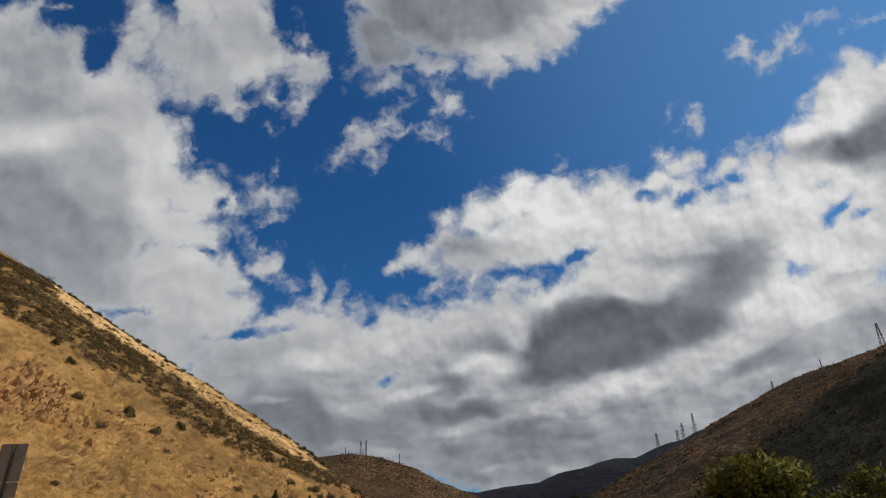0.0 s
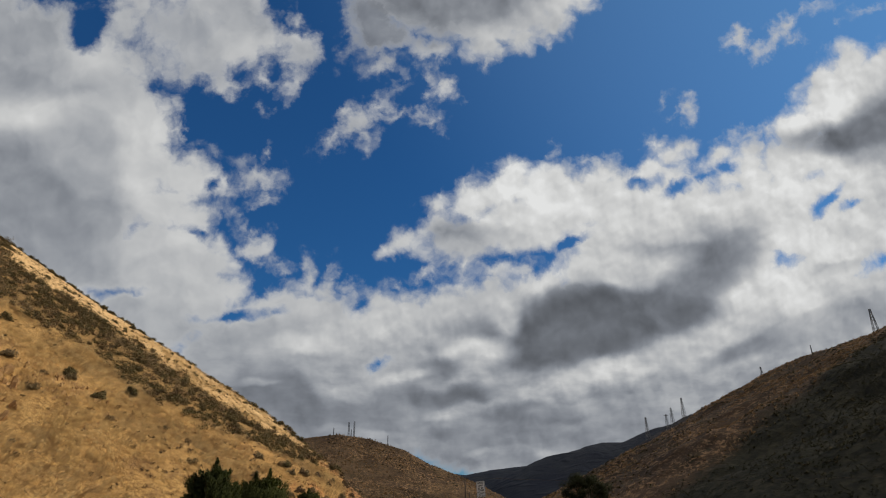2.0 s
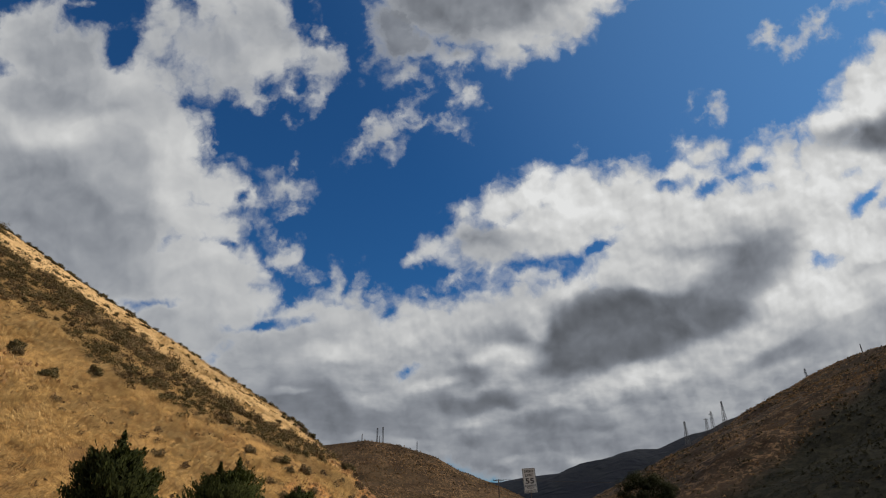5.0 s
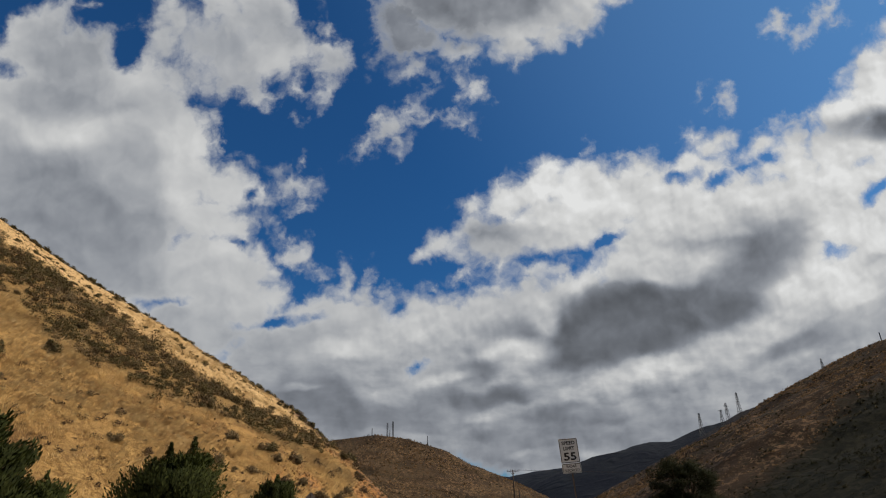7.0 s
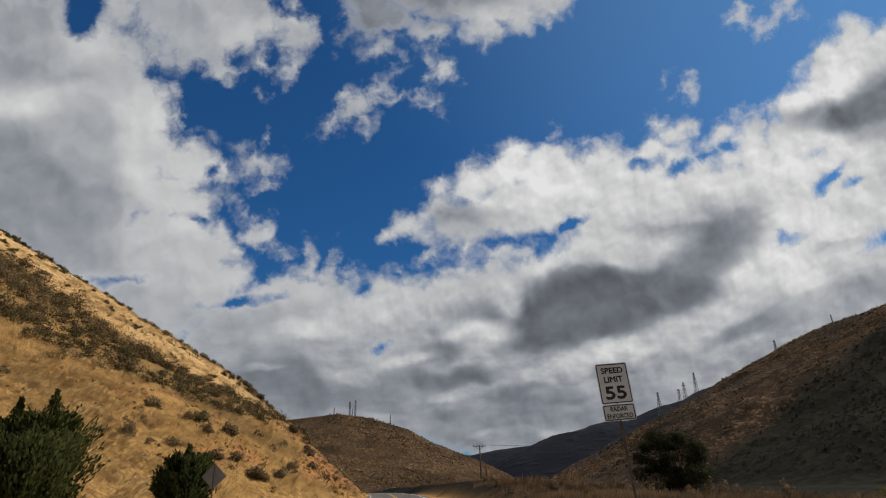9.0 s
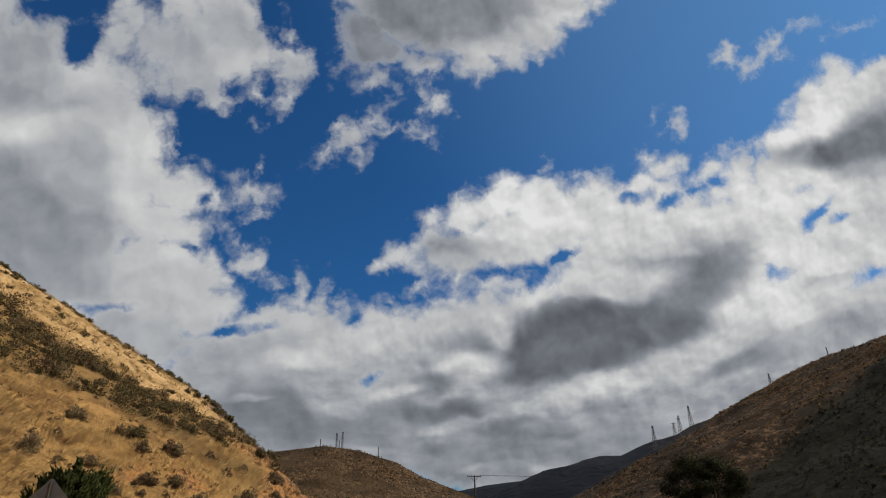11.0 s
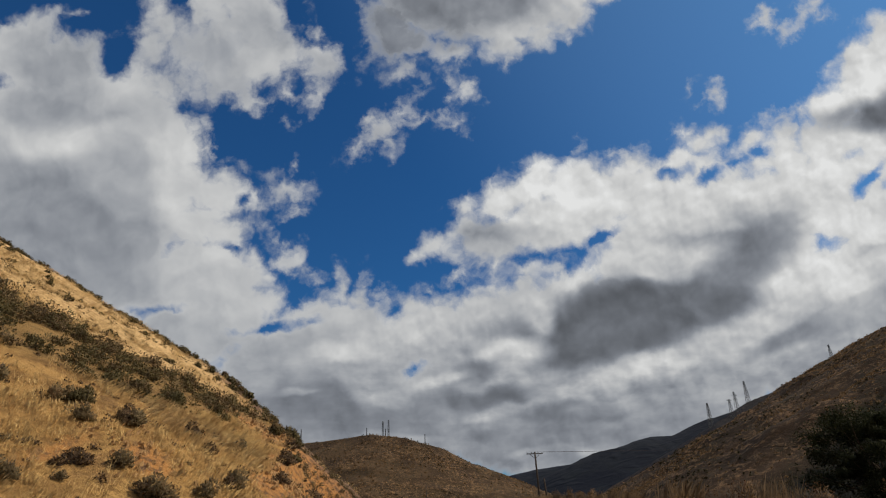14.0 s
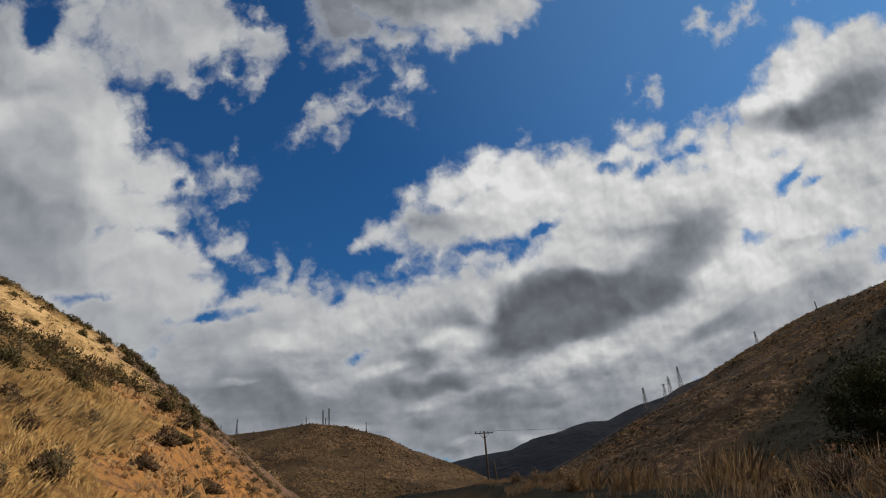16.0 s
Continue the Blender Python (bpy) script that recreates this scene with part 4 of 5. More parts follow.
# ---------------------------------------------------------------- trees
def conifer(seed, tall, wide, n, name, label, peaks=1, full=0.0):
    """A bushy juniper, feathery, broadest near the ground, with ragged pointed tops."""
    rng = np.random.default_rng(seed)
    stems, pts, ways = [], [], []
    for k in range(peaks):
        a = 6.28 * k / peaks + rng.uniform(0, 1)
        off = Vector((math.cos(a), math.sin(a), 0)) * (0.36 * wide if peaks > 1 else 0)
        h, w_ = tall * (1 if k == 0 else rng.uniform(0.72, 0.95)), wide * (0.74 if peaks > 1 else 1)
        p, r = limb(rng, off + Vector((0, 0, -0.2)), (0, 0, 1), h * 0.86, 0.13, 6, 0.04)
        stems.append(tube(p, r, 7))
        m = n // peaks
        boughs = 170
        bz = rng.uniform(0.02, 0.97, boughs) ** 1.15
        ba = rng.uniform(0, 6.28, boughs)
        bl = w_ * np.clip(1.02 - bz ** (1.6 + 1.8 * full), 0.03, 1) ** (0.68 - 0.15 * full) * (0.7 + 0.3 * np.minimum(1, bz / 0.15)) * rng.uniform(0.55, 1.1, boughs)
        for z, a2, l in zip(bz[:26], ba[:26], bl[:26]):
            q, rr = limb(rng, off + Vector((0, 0, z * h * 0.9)), (math.cos(a2), math.sin(a2), 0.8), l * 0.9, 0.035, 3, 0.15)
            stems.append(tube(q, rr, 4))
        i = rng.integers(0, boughs, m)
        s = rng.uniform(0.1, 1.0, m) ** 0.6
        up = 0.8 * s * bl[i] + rng.normal(0, 0.10, m)
        rad = s * bl[i]
        jit = rng.normal(0, 0.17, (m, 3)) * (1.1 - 0.5 * s)[:, None]
        c = np.stack([np.cos(ba[i]) * rad, np.sin(ba[i]) * rad, bz[i] * h * 0.80 + up], 1) + jit + np.array(off)
        c[:, 2] = np.clip(c[:, 2], 0.02, None)
        top = rng.integers(0, m, m // (14 if full < 0.5 else 40))
        zf = rng.uniform(0.62, 1.03, len(top))
        slim = (0.04 + 0.55 * w_ * np.clip(1.0 - zf, 0, 1))[:, None]
        c[top] = np.array(off) + np.concatenate([rng.normal(0, 1, (len(top), 2)) * slim, h * zf[:, None]], 1)
        pts.append(c)
        ways.append(np.stack([np.cos(ba[i]) * 0.6, np.sin(ba[i]) * 0.6, np.ones(m)], 1))
    pts, ways = np.concatenate(pts), np.concatenate(ways)
    out = np.stack([pts[:, 0], pts[:, 1], 0.5 * (pts[:, 2] - 0.35 * tall)], 1) + rng.normal(0, 0.6, pts.shape)
    leaves = sprays(rng, pts, ways, 0.27, 0.085, 0.35, out)
    return plant(name, label, "tree", stems, leaves, JUNIPER, "trunk", "crown", out=out)


def broadleaf(seed, tall, wide, n, mat, name, label, leaf=0.24, category="tree", lumps=26, trunk=0.25, low=0.15):
    """A round-headed tree: trunk, forking limbs and a gappy crown of leaf clumps."""
    rng = np.random.default_rng(seed)
    p, r = limb(rng, (0, 0, -0.3), (0, 0, 1), tall * 0.4, trunk, 4, 0.1)
    stems = [tube(p, [max(x, trunk * 0.5) for x in r], 8)]
    cen, size = [], []
    for k in range(lumps):
        a, z, f = rng.uniform(0, 6.28), rng.uniform(low, 0.9), rng.uniform(0.15, 0.82)
        reach = wide * f * math.sqrt(max(0.1, 1 - ((z - 0.4) / 0.62) ** 2))
        c = Vector((math.cos(a) * reach, math.sin(a) * reach, z * tall))
        q, rr = limb(rng, p[2 + k % 3], c - p[2 + k % 3], (c - p[2 + k % 3]).length, trunk * 0.35, 4, 0.1)
        stems.append(tube(q, rr, 5))
        cen.append(c)
        size.append(wide * rng.uniform(0.09, 0.30))
    cen, size = np.array(cen), np.array(size)
    i = rng.integers(0, lumps, n)
    d = rng.normal(0, 1, (n, 3))
    d /= np.linalg.norm(d, axis=1, keepdims=True)
    pts = cen[i] + d * (size[i] * rng.uniform(0.4, 1.1, n))[:, None] * (1, 1, 0.8)
    pts[:, 2] = np.maximum(pts[:, 2], 0.1)
    return plant(name, label, category, stems, sprays(rng, pts, d + (0, 0, 0.2), leaf, leaf * 0.55, 0.7, d), mat, "trunk", "crown", out=d + rng.normal(0, 0.25, d.shape))


def stand(ob, x, y, turn=0.0, sink=0.1):
    ob.matrix_basis = pose(x, y, ground_at(x, y) - sink, 0, 0, turn)
    return ob


GROUP = "junipers beside the road"
for seed, tall, wide, n, peaks, full, x, y, turn, label in (
        (301, 6.3, 2.3, 34000, 1, 0.8, -17.8, 65.0, 0, "tall full dark green juniper at the foot of the slope"),
        (302, 6.4, 3.5, 50000, 4, 0.35, -19.0, 83.0, 20, "broad many-topped dark juniper beside the road"),
        (303, 4.6, 1.8, 26000, 1, 0.9, -16.2, 95.2, 50, "small round dark green juniper near the road"),
        (304, 4.4, 2.2, 20000, 3, 0.6, -22.2, 74.5, 130, "ragged dark juniper at the foot of the slope")):
    tagged(stand(conifer(seed, tall, wide, n, "juniper", label, peaks, full), x, y, turn), group=GROUP)
stand(broadleaf(311, 7.9, 5.7, 56000, OAK_LEAF, "oak_tree", "dark spreading oak on the valley floor", leaf=0.17, lumps=60, low=0.03), 28.4, 131.0)
stand(shrub(332, (1.7, 1.6, 2.4), 2600, 0.16, WILLOW_LEAF, "willow_shrub", "small yellow-green bush on the shaded valley floor", 12), 40.0, 112.0)
for seed, x, y, tall, wide in ((321, 6.2, 12.3, 3.3, 2.5), (322, 9.0, 12.8, 3.2, 2.5), (323, 12.0, 13.6, 3.2, 2.5)):
    tagged(stand(broadleaf(seed, tall, wide, 12000, WILLOW_LEAF, "willow_shrub", "yellow-green willow shrub beside the road", 0.13, "shrub", 20, 0.06, 0.08), x, y), group="willows beside the road")
stand(shrub(331, (1.0, 1.0, 1.9), 900, 0.11, PALE_BLOOM, "flowering_shrub", "pale dry flowering shrub before the junipers", 10), -15.6, 77.0)


# ---------------------------------------------------------------- signs
def box(bm, x0, x1, y0, y1, z0, z1, bevel=0.0):
    r = bmesh.ops.create_cube(bm, size=1, matrix=Matrix.LocRotScale(((x0 + x1) / 2, (y0 + y1) / 2, (z0 + z1) / 2), None, (x1 - x0, y1 - y0, z1 - z0)))
    if bevel:
        bmesh.ops.bevel(bm, geom=list({e for v in r["verts"] for e in v.link_edges}), offset=bevel, segments=2, affect="EDGES")
    return r["verts"]


def rounded(wide, tall, radius, thick, y=0.0):
    """A plate with rounded corners, standing, its middle at the origin."""
    bm = bmesh.new()
    ring = []
    for cx, cz, a0 in ((1, 1, 0), (-1, 1, 90), (-1, -1, 180), (1, -1, 270)):
        for k in range(6):
            a = radians(a0 + 18 * k)
            ring.append(bm.verts.new((cx * (wide / 2 - radius) + radius * math.cos(a), y, cz * (tall / 2 - radius) + radius * math.sin(a))))
    f = bm.faces.new(ring)
    out = bmesh.ops.extrude_face_region(bm, geom=[f])
    bmesh.ops.translate(bm, vec=(0, thick, 0), verts=[v for v in out["geom"] if isinstance(v, bmesh.types.BMVert)])
    bmesh.ops.recalc_face_normals(bm, faces=bm.faces)
    return bm


def hoop(wide, tall, radius, line, thick, y):
    """A thin border just inside a rounded plate."""
    bm = bmesh.new()
    rows = []
    for grow in (0.0, line):
        ring = []
        for cx, cz, a0 in ((1, 1, 0), (-1, 1, 90), (-1, -1, 180), (1, -1, 270)):
            for k in range(6):
                a, r = radians(a0 + 18 * k), radius - grow
                ring.append(bm.verts.new((cx * (wide / 2 - radius) + r * math.cos(a), y, cz * (tall / 2 - radius) + r * math.sin(a))))
        rows.append(ring)
    n = len(rows[0])
    faces = [bm.faces.new((rows[0][i], rows[0][(i + 1) % n], rows[1][(i + 1) % n], rows[1][i])) for i in range(n)]
    out = bmesh.ops.extrude_face_region(bm, geom=faces)
    bmesh.ops.translate(bm, vec=(0, thick, 0), verts=[v for v in out["geom"] if isinstance(v, bmesh.types.BMVert)])
    bmesh.ops.recalc_face_normals(bm, faces=bm.faces)
    return bm


def lettering(text, tall, wide, at, mat, parent, bold=0.0):
    """Raised letters facing the oncoming road, fitted to a height and a width."""
    cu = bpy.data.curves.new("lettering", "FONT")
    cu.body, cu.align_x, cu.align_y, cu.size, cu.extrude, cu.offset = text, "CENTER", "CENTER", 1.0, 0.002, 0.0
    tmp = bpy.data.objects.new("lettering", cu)
    me = bpy.data.meshes.new_from_object(tmp)
    bpy.data.objects.remove(tmp)
    co = np.empty(len(me.vertices) * 3)
    me.vertices.foreach_get("co", co)
    co = co.reshape(-1, 3)
    lo, hi = co.min(0), co.max(0)
    co = (co - (lo + hi) / 2) * (wide / (hi[0] - lo[0]), tall / (hi[1] - lo[1]), 1)
    co = np.stack([co[:, 0], -co[:, 2], co[:, 1]], 1)
    faces = [tuple(f.vertices) for f in me.polygons]
    verts, more = [], []
    for k, (dx, dz) in enumerate(((0, 0), (1, 0), (-1, 0), (0, 1), (0, -1))):
        verts.append(co + (dx * bold, -0.0003 * k, dz * bold))
        more += [tuple(i + k * len(co) for i in f) for f in faces]
    ob = new("lettering", mesh_from("lettering", np.concatenate(verts), more, [mat], False))
    ob.parent, ob.location = parent, at
    return ob


SHEET = plain("white sign sheeting", (0.52, 0.52, 0.50), 0.45, 0.06, 3.0)
BLACK = plain("black sign ink", (0.018, 0.018, 0.018), 0.5, 0.2)
ALUMINIUM = plain("dull aluminium", (0.20, 0.19, 0.18), 0.55, 0.2, 4.0, 0.6)
SIGN_POST = plain("weathered wooden sign post", (0.085, 0.066, 0.052), 0.9, 0.35, 5.0)


def speed_sign(name, label, post_h, plate_z):
    """A speed limit sign over a smaller plate, on one post; its face looks along -y."""
    root = new(name)
    bm = bmesh.new()
    box(bm, -0.024, 0.024, 0.02, 0.068, -0.6, post_h, 0.005)
    part("post", bm, SIGN_POST, root)
    for tall, z, words in ((0.94, plate_z + 0.385 + 0.47, (("SPEED", 0.13, 0.52, 0.30, 0.006), ("LIMIT", 0.13, 0.44, 0.09, 0.006), ("55", 0.28, 0.48, -0.22, 0.013))),
                           (0.37, plate_z + 0.185, (("RADAR", 0.10, 0.40, 0.078, 0.0028), ("ENFORCED", 0.10, 0.60, -0.078, 0.0028)))):
        p = part("panel", rounded(0.76, tall, 0.045, 0.004), SHEET, root, "white panel with black words")
        p.location = (0, 0, z)
        b = part("border", hoop(0.73, tall - 0.03, 0.038, 0.021, 0.003, -0.0035), BLACK, p)
        back = part("backing", rounded(0.755, tall - 0.006, 0.044, 0.003, 0.0045), ALUMINIUM, p, "bare aluminium back")
        for text, th, wd, dz, bold in words:
            lettering(text, th, wd, (0, -0.0045, dz), BLACK, p, bold)
        for s in (-0.28, 0.28):
            bm = bmesh.new()
            bmesh.ops.create_cone(bm, cap_ends=True, segments=8, radius1=0.012, radius2=0.010, depth=0.012, matrix=pose(0, -0.004, s * tall, 90))
            part("bolt", bm, ALUMINIUM, p)
    return tagged(root, label, "sign")


sign = speed_sign("speed_limit_sign", "white speed limit sign above a radar plate, leaning slightly", 3.75 + 0.48, 2.52 + 0.48)
sign.matrix_basis = pose(4.36, 69.4, ground_at(4.36, 69.4), 0, -3.4, 2)
sign2 = speed_sign("speed_limit_sign", "speed limit sign seen from its bare back", 3.80 + 0.55, 2.50 + 0.55)
sign2.matrix_basis = pose(-11.38, 16.0, ground_at(-11.38, 16.0), 0, 0, 176)

warning = new("warning_sign")
bm = rounded(0.76, 0.76, 0.05, 0.004)
bmesh.ops.rotate(bm, cent=(0, 0, 0), matrix=Matrix.Rotation(radians(45), 3, "Y"), verts=bm.verts)
face = part("panel", bm, ALUMINIUM, warning, "bare grey back of a diamond panel")
face.location = (0, 0.09, 2.52)
bm = bmesh.new()
box(bm, -0.03, 0.03, 0.0, 0.06, -0.5, 2.95, 0.006)
part("post", bm, SIGN_POST, warning)
tagged(warning, "diamond warning sign on a wooden post, seen from behind", "sign")
warning.matrix_basis = pose(-10.1, 83.2, ground_at(-10.1, 83.2), 0, 0, 4)


# ---------------------------------------------------------------- poles and towers
POLE = plain("dark creosoted pole", (0.050, 0.038, 0.030), 0.9, 0.35, 2.0)
STEEL = plain("grey galvanised steel", (0.09, 0.095, 0.10), 0.6, 0.2, 0.5, 0.3)
GLASS = plain("brown glazed insulator", (0.10, 0.085, 0.075), 0.3, 0.2)
PALE_BOX = plain("pale painted metal", (0.42, 0.41, 0.38), 0.6, 0.15)


def beam(bm, a, b, r):
    """A square bar between two places."""
    a, b = Vector(a), Vector(b)
    m = Matrix.Translation((a + b) / 2) @ (b - a).to_track_quat("Z", "Y").to_matrix().to_4x4() @ Matrix.Diagonal((2 * r, 2 * r, (b - a).length, 1))
    bmesh.ops.create_cube(bm, size=1, matrix=m)


def utility_pole(tall, arm, label):
    root = new("utility_pole")
    v, f = tube([Vector((0, 0, -0.5)), Vector((0.02, 0, tall * 0.5)), Vector((0, 0, tall))], [0.17, 0.14, 0.11], 10)
    new("pole", mesh_from("pole", v, f, [POLE])).parent = root
    if arm:
        bm = bmesh.new()
        beam(bm, (-arm / 2, 0.14, tall - 0.25), (arm / 2, 0.14, tall - 0.25), 0.06)
        part("crossarm", bm, POLE, root)
        for s in (-1, 1):
            bm = bmesh.new()
            beam(bm, (s * arm * 0.3, 0.15, tall - 0.28), (0, 0.12, tall - 0.95), 0.025)
            part("brace", bm, POLE, root)
        for x in (-arm / 2 + 0.08, -arm * 0.2, arm * 0.22, arm / 2 - 0.08):
            bm = bmesh.new()
            bmesh.ops.create_cone(bm, cap_ends=True, segments=8, radius1=0.035, radius2=0.055, depth=0.2, matrix=Matrix.Translation((x, 0.14, tall - 0.10)))
            part("insulator", bm, GLASS, root)
    return tagged(root, label, "pole")


pole = utility_pole(7.7, 2.5, "wooden utility pole with a single crossarm")
stand(pole, 7.6, 175.3, 14)
stub = utility_pole(4.4, 0, "short leaning wooden pole beside a taller one")
stub.matrix_basis = pose(8.9, 177.0, ground_at(8.9, 177.0), 0, -2.5, 0)
stand(utility_pole(10.8, 0, "slim dark pole where the road bends away"), -19.6, 305.0)
stand(utility_pole(11.0, 3.2, "distant utility pole with a crossarm"), -14.6, 520.0, 10)
end_pole = utility_pole(8.4, 2.5, "wooden utility pole carrying wires over the valley floor")
stand(end_pole, 104.0, 138.0, 20)


def wire(a, b, sag, label):
    """A cable that hangs between two places."""
    a, b = Vector(a), Vector(b)
    pts = [a.lerp(b, k / 24) - Vector((0, 0, 4 * sag * (k / 24) * (1 - k / 24))) for k in range(25)]
    v, f = tube(pts, [0.008] * 25, 5)
    return tagged(new("power_line", mesh_from("power_line", v, f, [POLE])), label, "cable", "power lines")


for k in (-1.17, -0.5, 0.55, 1.17):
    ends = [m @ Vector((k, 0.14, t + 0.01)) for m, t in ((pole.matrix_basis, 7.7), (end_pole.matrix_basis, 8.4))]
    wire(*ends, 1.3, "thin dark power line slung between wooden poles")
cabinet = new("utility_cabinet")
bm = bmesh.new()
box(bm, -0.7, 0.7, -0.5, 0.5, -0.3, 2.2, 0.05)
part("body", bm, PALE_BOX, cabinet)
bm = bmesh.new()
box(bm, -0.76, 0.76, -0.56, 0.56, 2.2, 2.32, 0.03)
part("lid", bm, PALE_BOX, cabinet)
tagged(stand(cabinet, -19.0, 304.0), "pale metal roadside cabinet beside a pole", "cabinet")


def lattice_tower(tall, foot, top, arms, bar, label, name="transmission_tower"):
    """A steel lattice mast: four legs, cross bracing, and arms that hold wires."""
    root = new(name)
    for sx in (-1, 1):
        for sy in (-1, 1):
            bm = bmesh.new()
            beam(bm, (sx * foot / 2, sy * foot / 2, -1), (sx * top / 2, sy * top / 2, tall), bar)
            part("leg", bm, STEEL, root)
    bm = bmesh.new()
    z, k = 0.0, 0
    while z < tall * 0.98:
        w0 = foot + (top - foot) * z / tall
        z1 = min(tall, z + max(w0 * 1.15, 1.2))
        w1 = foot + (top - foot) * z1 / tall
        for s in (-1, 1):
            beam(bm, (-w0 / 2, s * w0 / 2, z), (w1 / 2, s * w1 / 2, z1), bar * 0.6)
            beam(bm, (w0 / 2, s * w0 / 2, z), (-w1 / 2, s * w1 / 2, z1), bar * 0.6)
            beam(bm, (s * w0 / 2, -w0 / 2, z), (s * w1 / 2, w1 / 2, z1), bar * 0.6)
        z = z1
    part("bracing", bm, STEEL, root)
    for h, reach in arms:
        bm = bmesh.new()
        for s in (-1, 1):
            beam(bm, (0, 0, tall * h), (s * reach, 0, tall * h), bar * 0.9)
            beam(bm, (0, 0, tall * h + reach * 0.35), (s * reach, 0, tall * h), bar * 0.6)
        part("arm", bm, STEEL, root)
    return tagged(root, label, "tower")


PYLON = "grey steel lattice transmission tower on a ridge"
for x, y, top_z, tall, foot, arms, turn in ((309, 896, 124.6, 36, 6, [(0.96, 2.2)], 30), (366, 940, 144.8, 36, 6, [(0.86, 5.0), (0.7, 4.0)], 20), (353, 930, 133, 26, 5, [(0.95, 4.5)], 20),
                                            (405, 988, 167.6, 40, 6.5, [(0.94, 2.6), (0.8, 3.0)], 30), (611, 1098, 241.7, 34, 6, [(0.92, 4.0), (0.75, 3.5)], 20), (450, 585, 186.6, 36, 6, [(0.95, 2.2)], 30)):
    t = lattice_tower(tall, foot, 1.2, arms, 0.19, PYLON)
    tagged(t, group="transmission towers on the ridge")
    t.matrix_basis = pose(x, y, top_z - tall, 0, 0, turn)
for x, y, top_z, tall, w_ in ((-131.8, 934, 128.6, 24, 1.5), (-123.6, 934, 129.9, 25, 1.5)):
    t = lattice_tower(tall, w_ * 1.3, w_, [], 0.16, "slim steel radio mast on a brown hilltop", "radio_mast")
    t.matrix_basis = pose(x, y, top_z - tall, 0, 0, 15)
    tagged(t, group="radio masts on the hilltop")
for x, y, top_z, tall in ((-154.6, 934, 120.6, 15), (-128, 934, 118.0, 15), (-72.3, 934, 108.3, 14), (-268, 1000, 133.2, 26), (-291, 1000, 126.6, 18), (520, 800, 205, 14)):
    t = lattice_tower(tall, 0.9 if tall < 20 else 2.6, 0.5, [(0.9, 1.5)] if tall > 20 else [], 0.16, "thin steel mast on a hilltop", "radio_mast")
    t.matrix_basis = pose(x, y, top_z - tall, 0, 0, 0)
    tagged(t, group="thin masts on the hilltops")


# ---------------------------------------------------------------- roadside weeds and far scrub
wx_, wy_ = strewn(41, 17000, 4, 40, 55, 190, lambda x, y: step(x - road_x(y), 4.3, 6.5) * np.clip(0.45 + 1.5 * rough(x, y, 6, 3, 97), 0.06, 1) * (1 - step(x, 14, 34)))
blades(42, wx_, wy_, 0.50, 0.018, 16, TALL_STRAW, "roadside_weeds", "tall dry tan weeds along the road", (0.25, 0.1), 0.22, 0.16)
wx_, wy_ = strewn(43, 2500, -14, -7, 40, 140, lambda x, y: step(road_x(y) - x, 5.2, 6.5) * 0.6)
blades(44, wx_, wy_, 0.5, 0.04, 5, STRAW, "verge_grass", "short dry grass on the road verge", (0.2, 0.1), 0.3)
weeds = [shrub(350 + i, (0.7, 0.7, 1.3), 1100, 0.09, FEATHER, "dry_weed", "tall feathery tan weed beside the road", 8, 22) for i in range(2)]
sx, sy = strewn(45, 260, 6, 26, 84, 150, lambda x, y: step(x - road_x(y), 8, 10) * 0.4)
scatter(weeds, [(5.0, 22.6, 1.35), (5.8, 23.6, 1.5), (6.8, 24.4, 1.5), (7.8, 24.8, 1.4), (4.6, 21.6, 1.15)] + [(float(a), float(b)) for a, b in zip(sx, sy)][:80], "weeds beside the road", 46, 0.6, 1.25)

twigs = [shrub(360 + i, (1.1, 1.0, 1.3), 420, 0.09, RUST, "twiggy_bush", "leafless reddish-brown twiggy bush beside the road", 8, 60) for i in range(2)]
scatter(twigs, [(6.3, 26.6, 1.35), (7.2, 27.2, 1.5), (8.3, 27.6, 1.5), (9.3, 28.4, 1.4), (9.5, 111, 1.2), (11.5, 114, 1.35), (13.5, 112, 1.3), (10.5, 119, 1.1), (14.5, 117, 1.4), (12.5, 121, 1.2), (16, 122, 1.3), (8.5, 124, 0.9), (17.5, 115, 1.3), (9.0, 131, 1.0), (7.8, 139, 0.9)], "twiggy bushes beside the road", 47)
fx, fy = np.repeat((8.2, 9.4, 11.8, 7.4, 13.6, 6.9), 14), np.repeat((113.5, 116.5, 112.0, 121.0, 118.5, 127.0), 14)
fr = np.random.default_rng(48)
blades(49, fx + fr.normal(0, 0.55, len(fx)), fy + fr.normal(0, 0.55, len(fy)), 1.5, 0.018, 20, TALL_STRAW, "tall_grass", "fountains of tall tan grass beside the road", (0.15, 0.05), 0.28, 0.12)


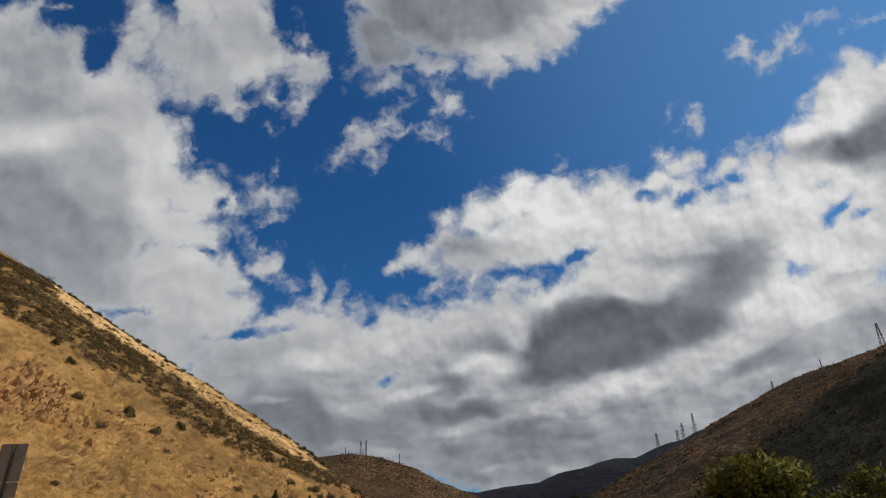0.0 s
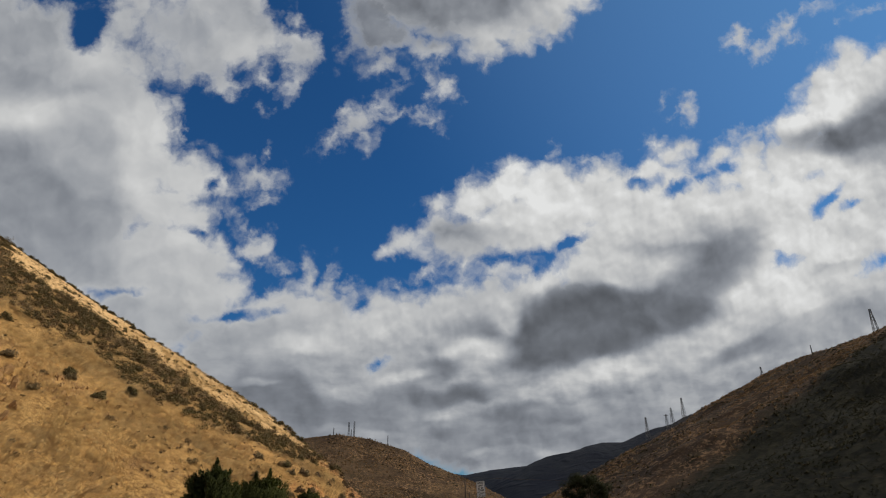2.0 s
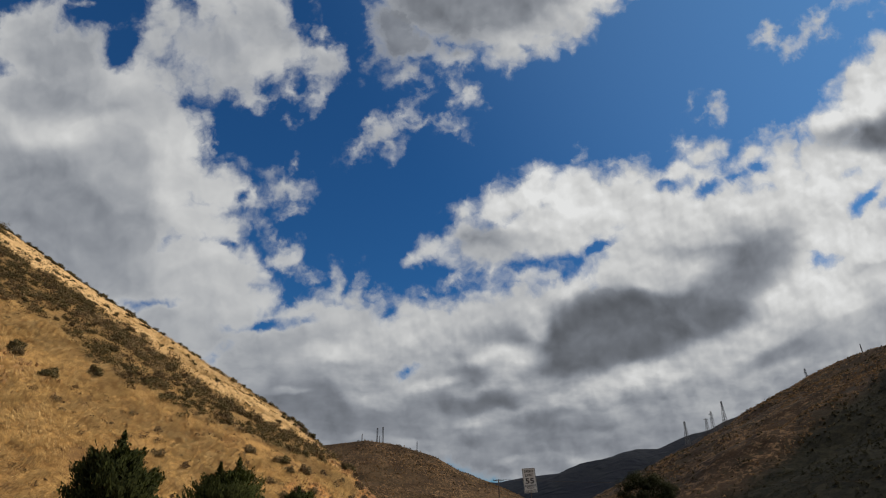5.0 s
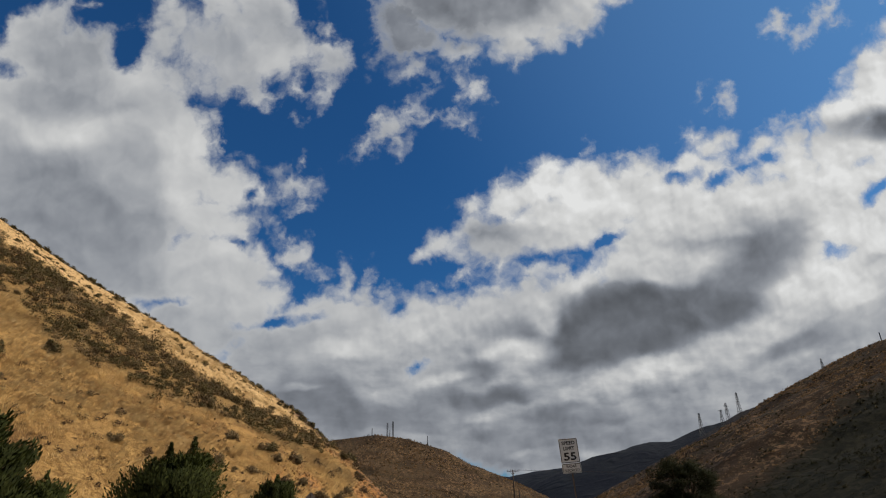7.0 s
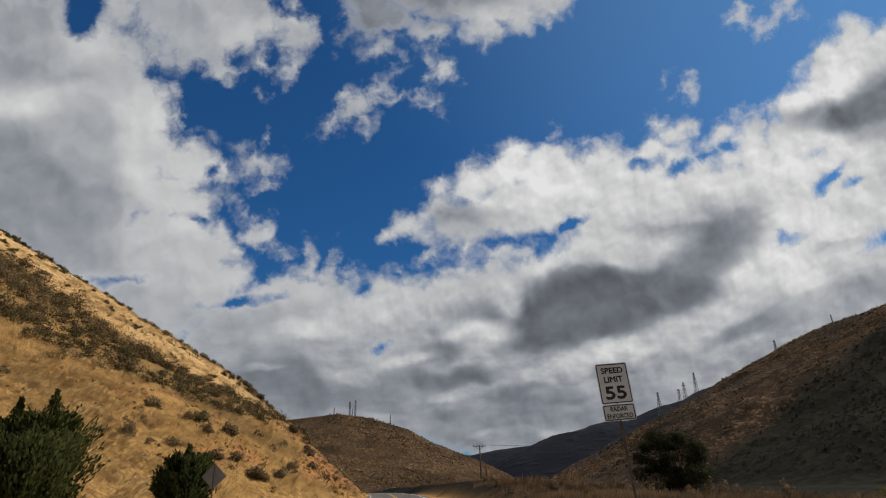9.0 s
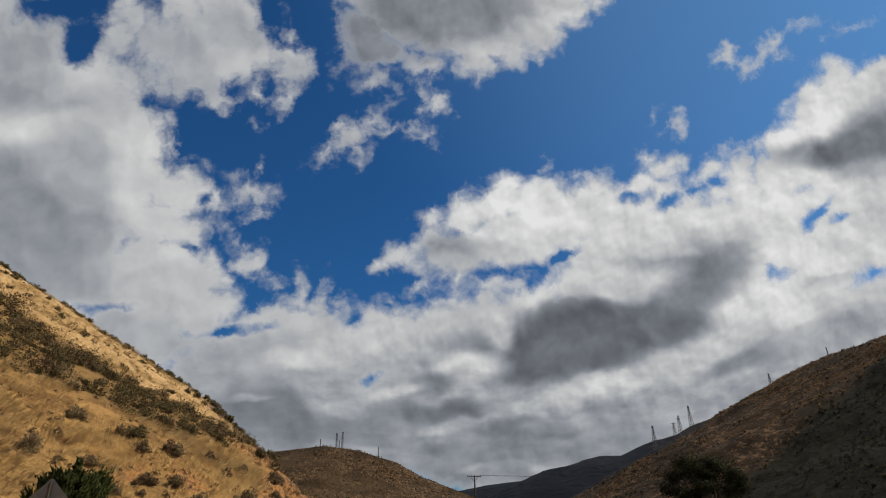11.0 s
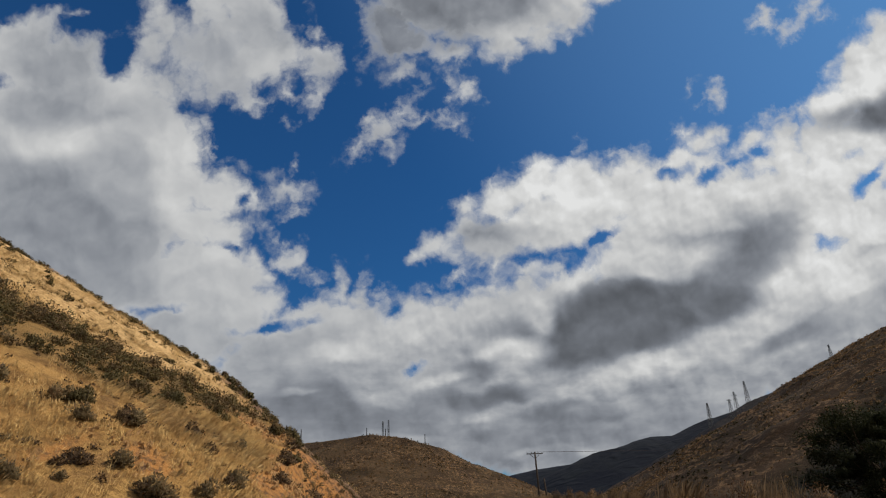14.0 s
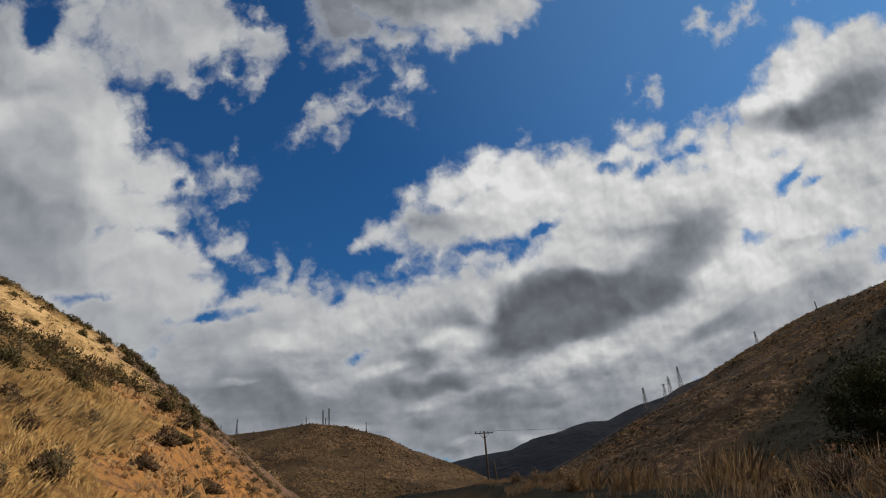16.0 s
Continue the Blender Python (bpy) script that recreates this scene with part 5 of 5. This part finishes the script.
stalks = [shrub(370 + i, (0.7, 0.7, 1.6), 60, 0.10, DEADWOOD, "dead_stalk", "bare dead stalks beside the road", 5, 16) for i in range(2)]
scatter(stalks, [(-16.4, 86.0, 1.1), (-15.2, 87.5, 1.2), (-14.2, 90.5, 1.0), (-17.3, 84.5, 0.9), (-13.2, 92.5, 0.9)], "dead stalks beside the road", 50)


def dots(name, seed, count, x0, x1, y0, y1, wanted, lo, hi, label, mat=SCRUB, leaf=1.1, per=16):
    """Far bushes, each a small ragged clump."""
    rng = np.random.default_rng(seed)
    x, y = strewn(seed, count, x0, x1, y0, y1, wanted)
    s = rng.uniform(lo, hi, len(x)) ** 1.0
    return heap(name, (x, y), s, seed + 1, per, leaf, mat, label, "brush")


dots("far_scrub", 51, 9000, 70, 620, 280, 680, lambda x, y: (height(x, y) > 8) * np.clip(0.25 + 0.9 * rough(x, y, 55, 3, 101), 0.03, 1), 0.8, 2.0, "dark scrub dotted over the brown slope")
# real bushes, their leaves coloured darker to paint the cloud shade
SHADE_LEAF = leaf_material("scrub leaves darkened for cloud shade", (0.010, 0.012, 0.006), (0.034, 0.033, 0.017))
dots("dark_scrub", 55, 24000, 60, 420, 150, 520, lambda x, y: (height(x, y) > 4) * scrub_shade(x, y) * np.clip(0.55 + 0.9 * rough(x, y, 30, 3, 109), 0.1, 1), 0.8, 2.3, "dense scrub, coloured dark for the cloud shade on the slope", SHADE_LEAF, 0.5, 20)
PALE_TUFT = leaf_material("bleached tufts", (0.10, 0.060, 0.031), (0.43, 0.275, 0.145))
dots("pale_scrub", 57, 44000, 60, 560, 280, 640, lambda x, y: (height(x, y) > 6) * (1 - scrub_shade(x, y)) * np.clip(0.35 + 1.5 * rough(x, y, 40, 3, 105), 0.05, 1), 0.45, 1.7, "bleached dry scrub over the red-brown slope", PALE_TUFT, 0.85, 10)
dots("pale_scrub", 59, 16000, -330, 110, 560, 930, lambda x, y: (height(x, y) > 6) * np.clip(0.3 + 1.3 * rough(x, y, 60, 3, 107), 0.05, 1), 0.5, 1.9, "bleached dry scrub over the brown hill", PALE_TUFT, 1.4, 9)
dots("far_scrub", 53, 5000, -330, 110, 560, 930, lambda x, y: (height(x, y) > 8) * np.clip(0.25 + 0.9 * rough(x, y, 55, 3, 103), 0.03, 1), 0.8, 2.2, "dark scrub dotted over the brown hill")
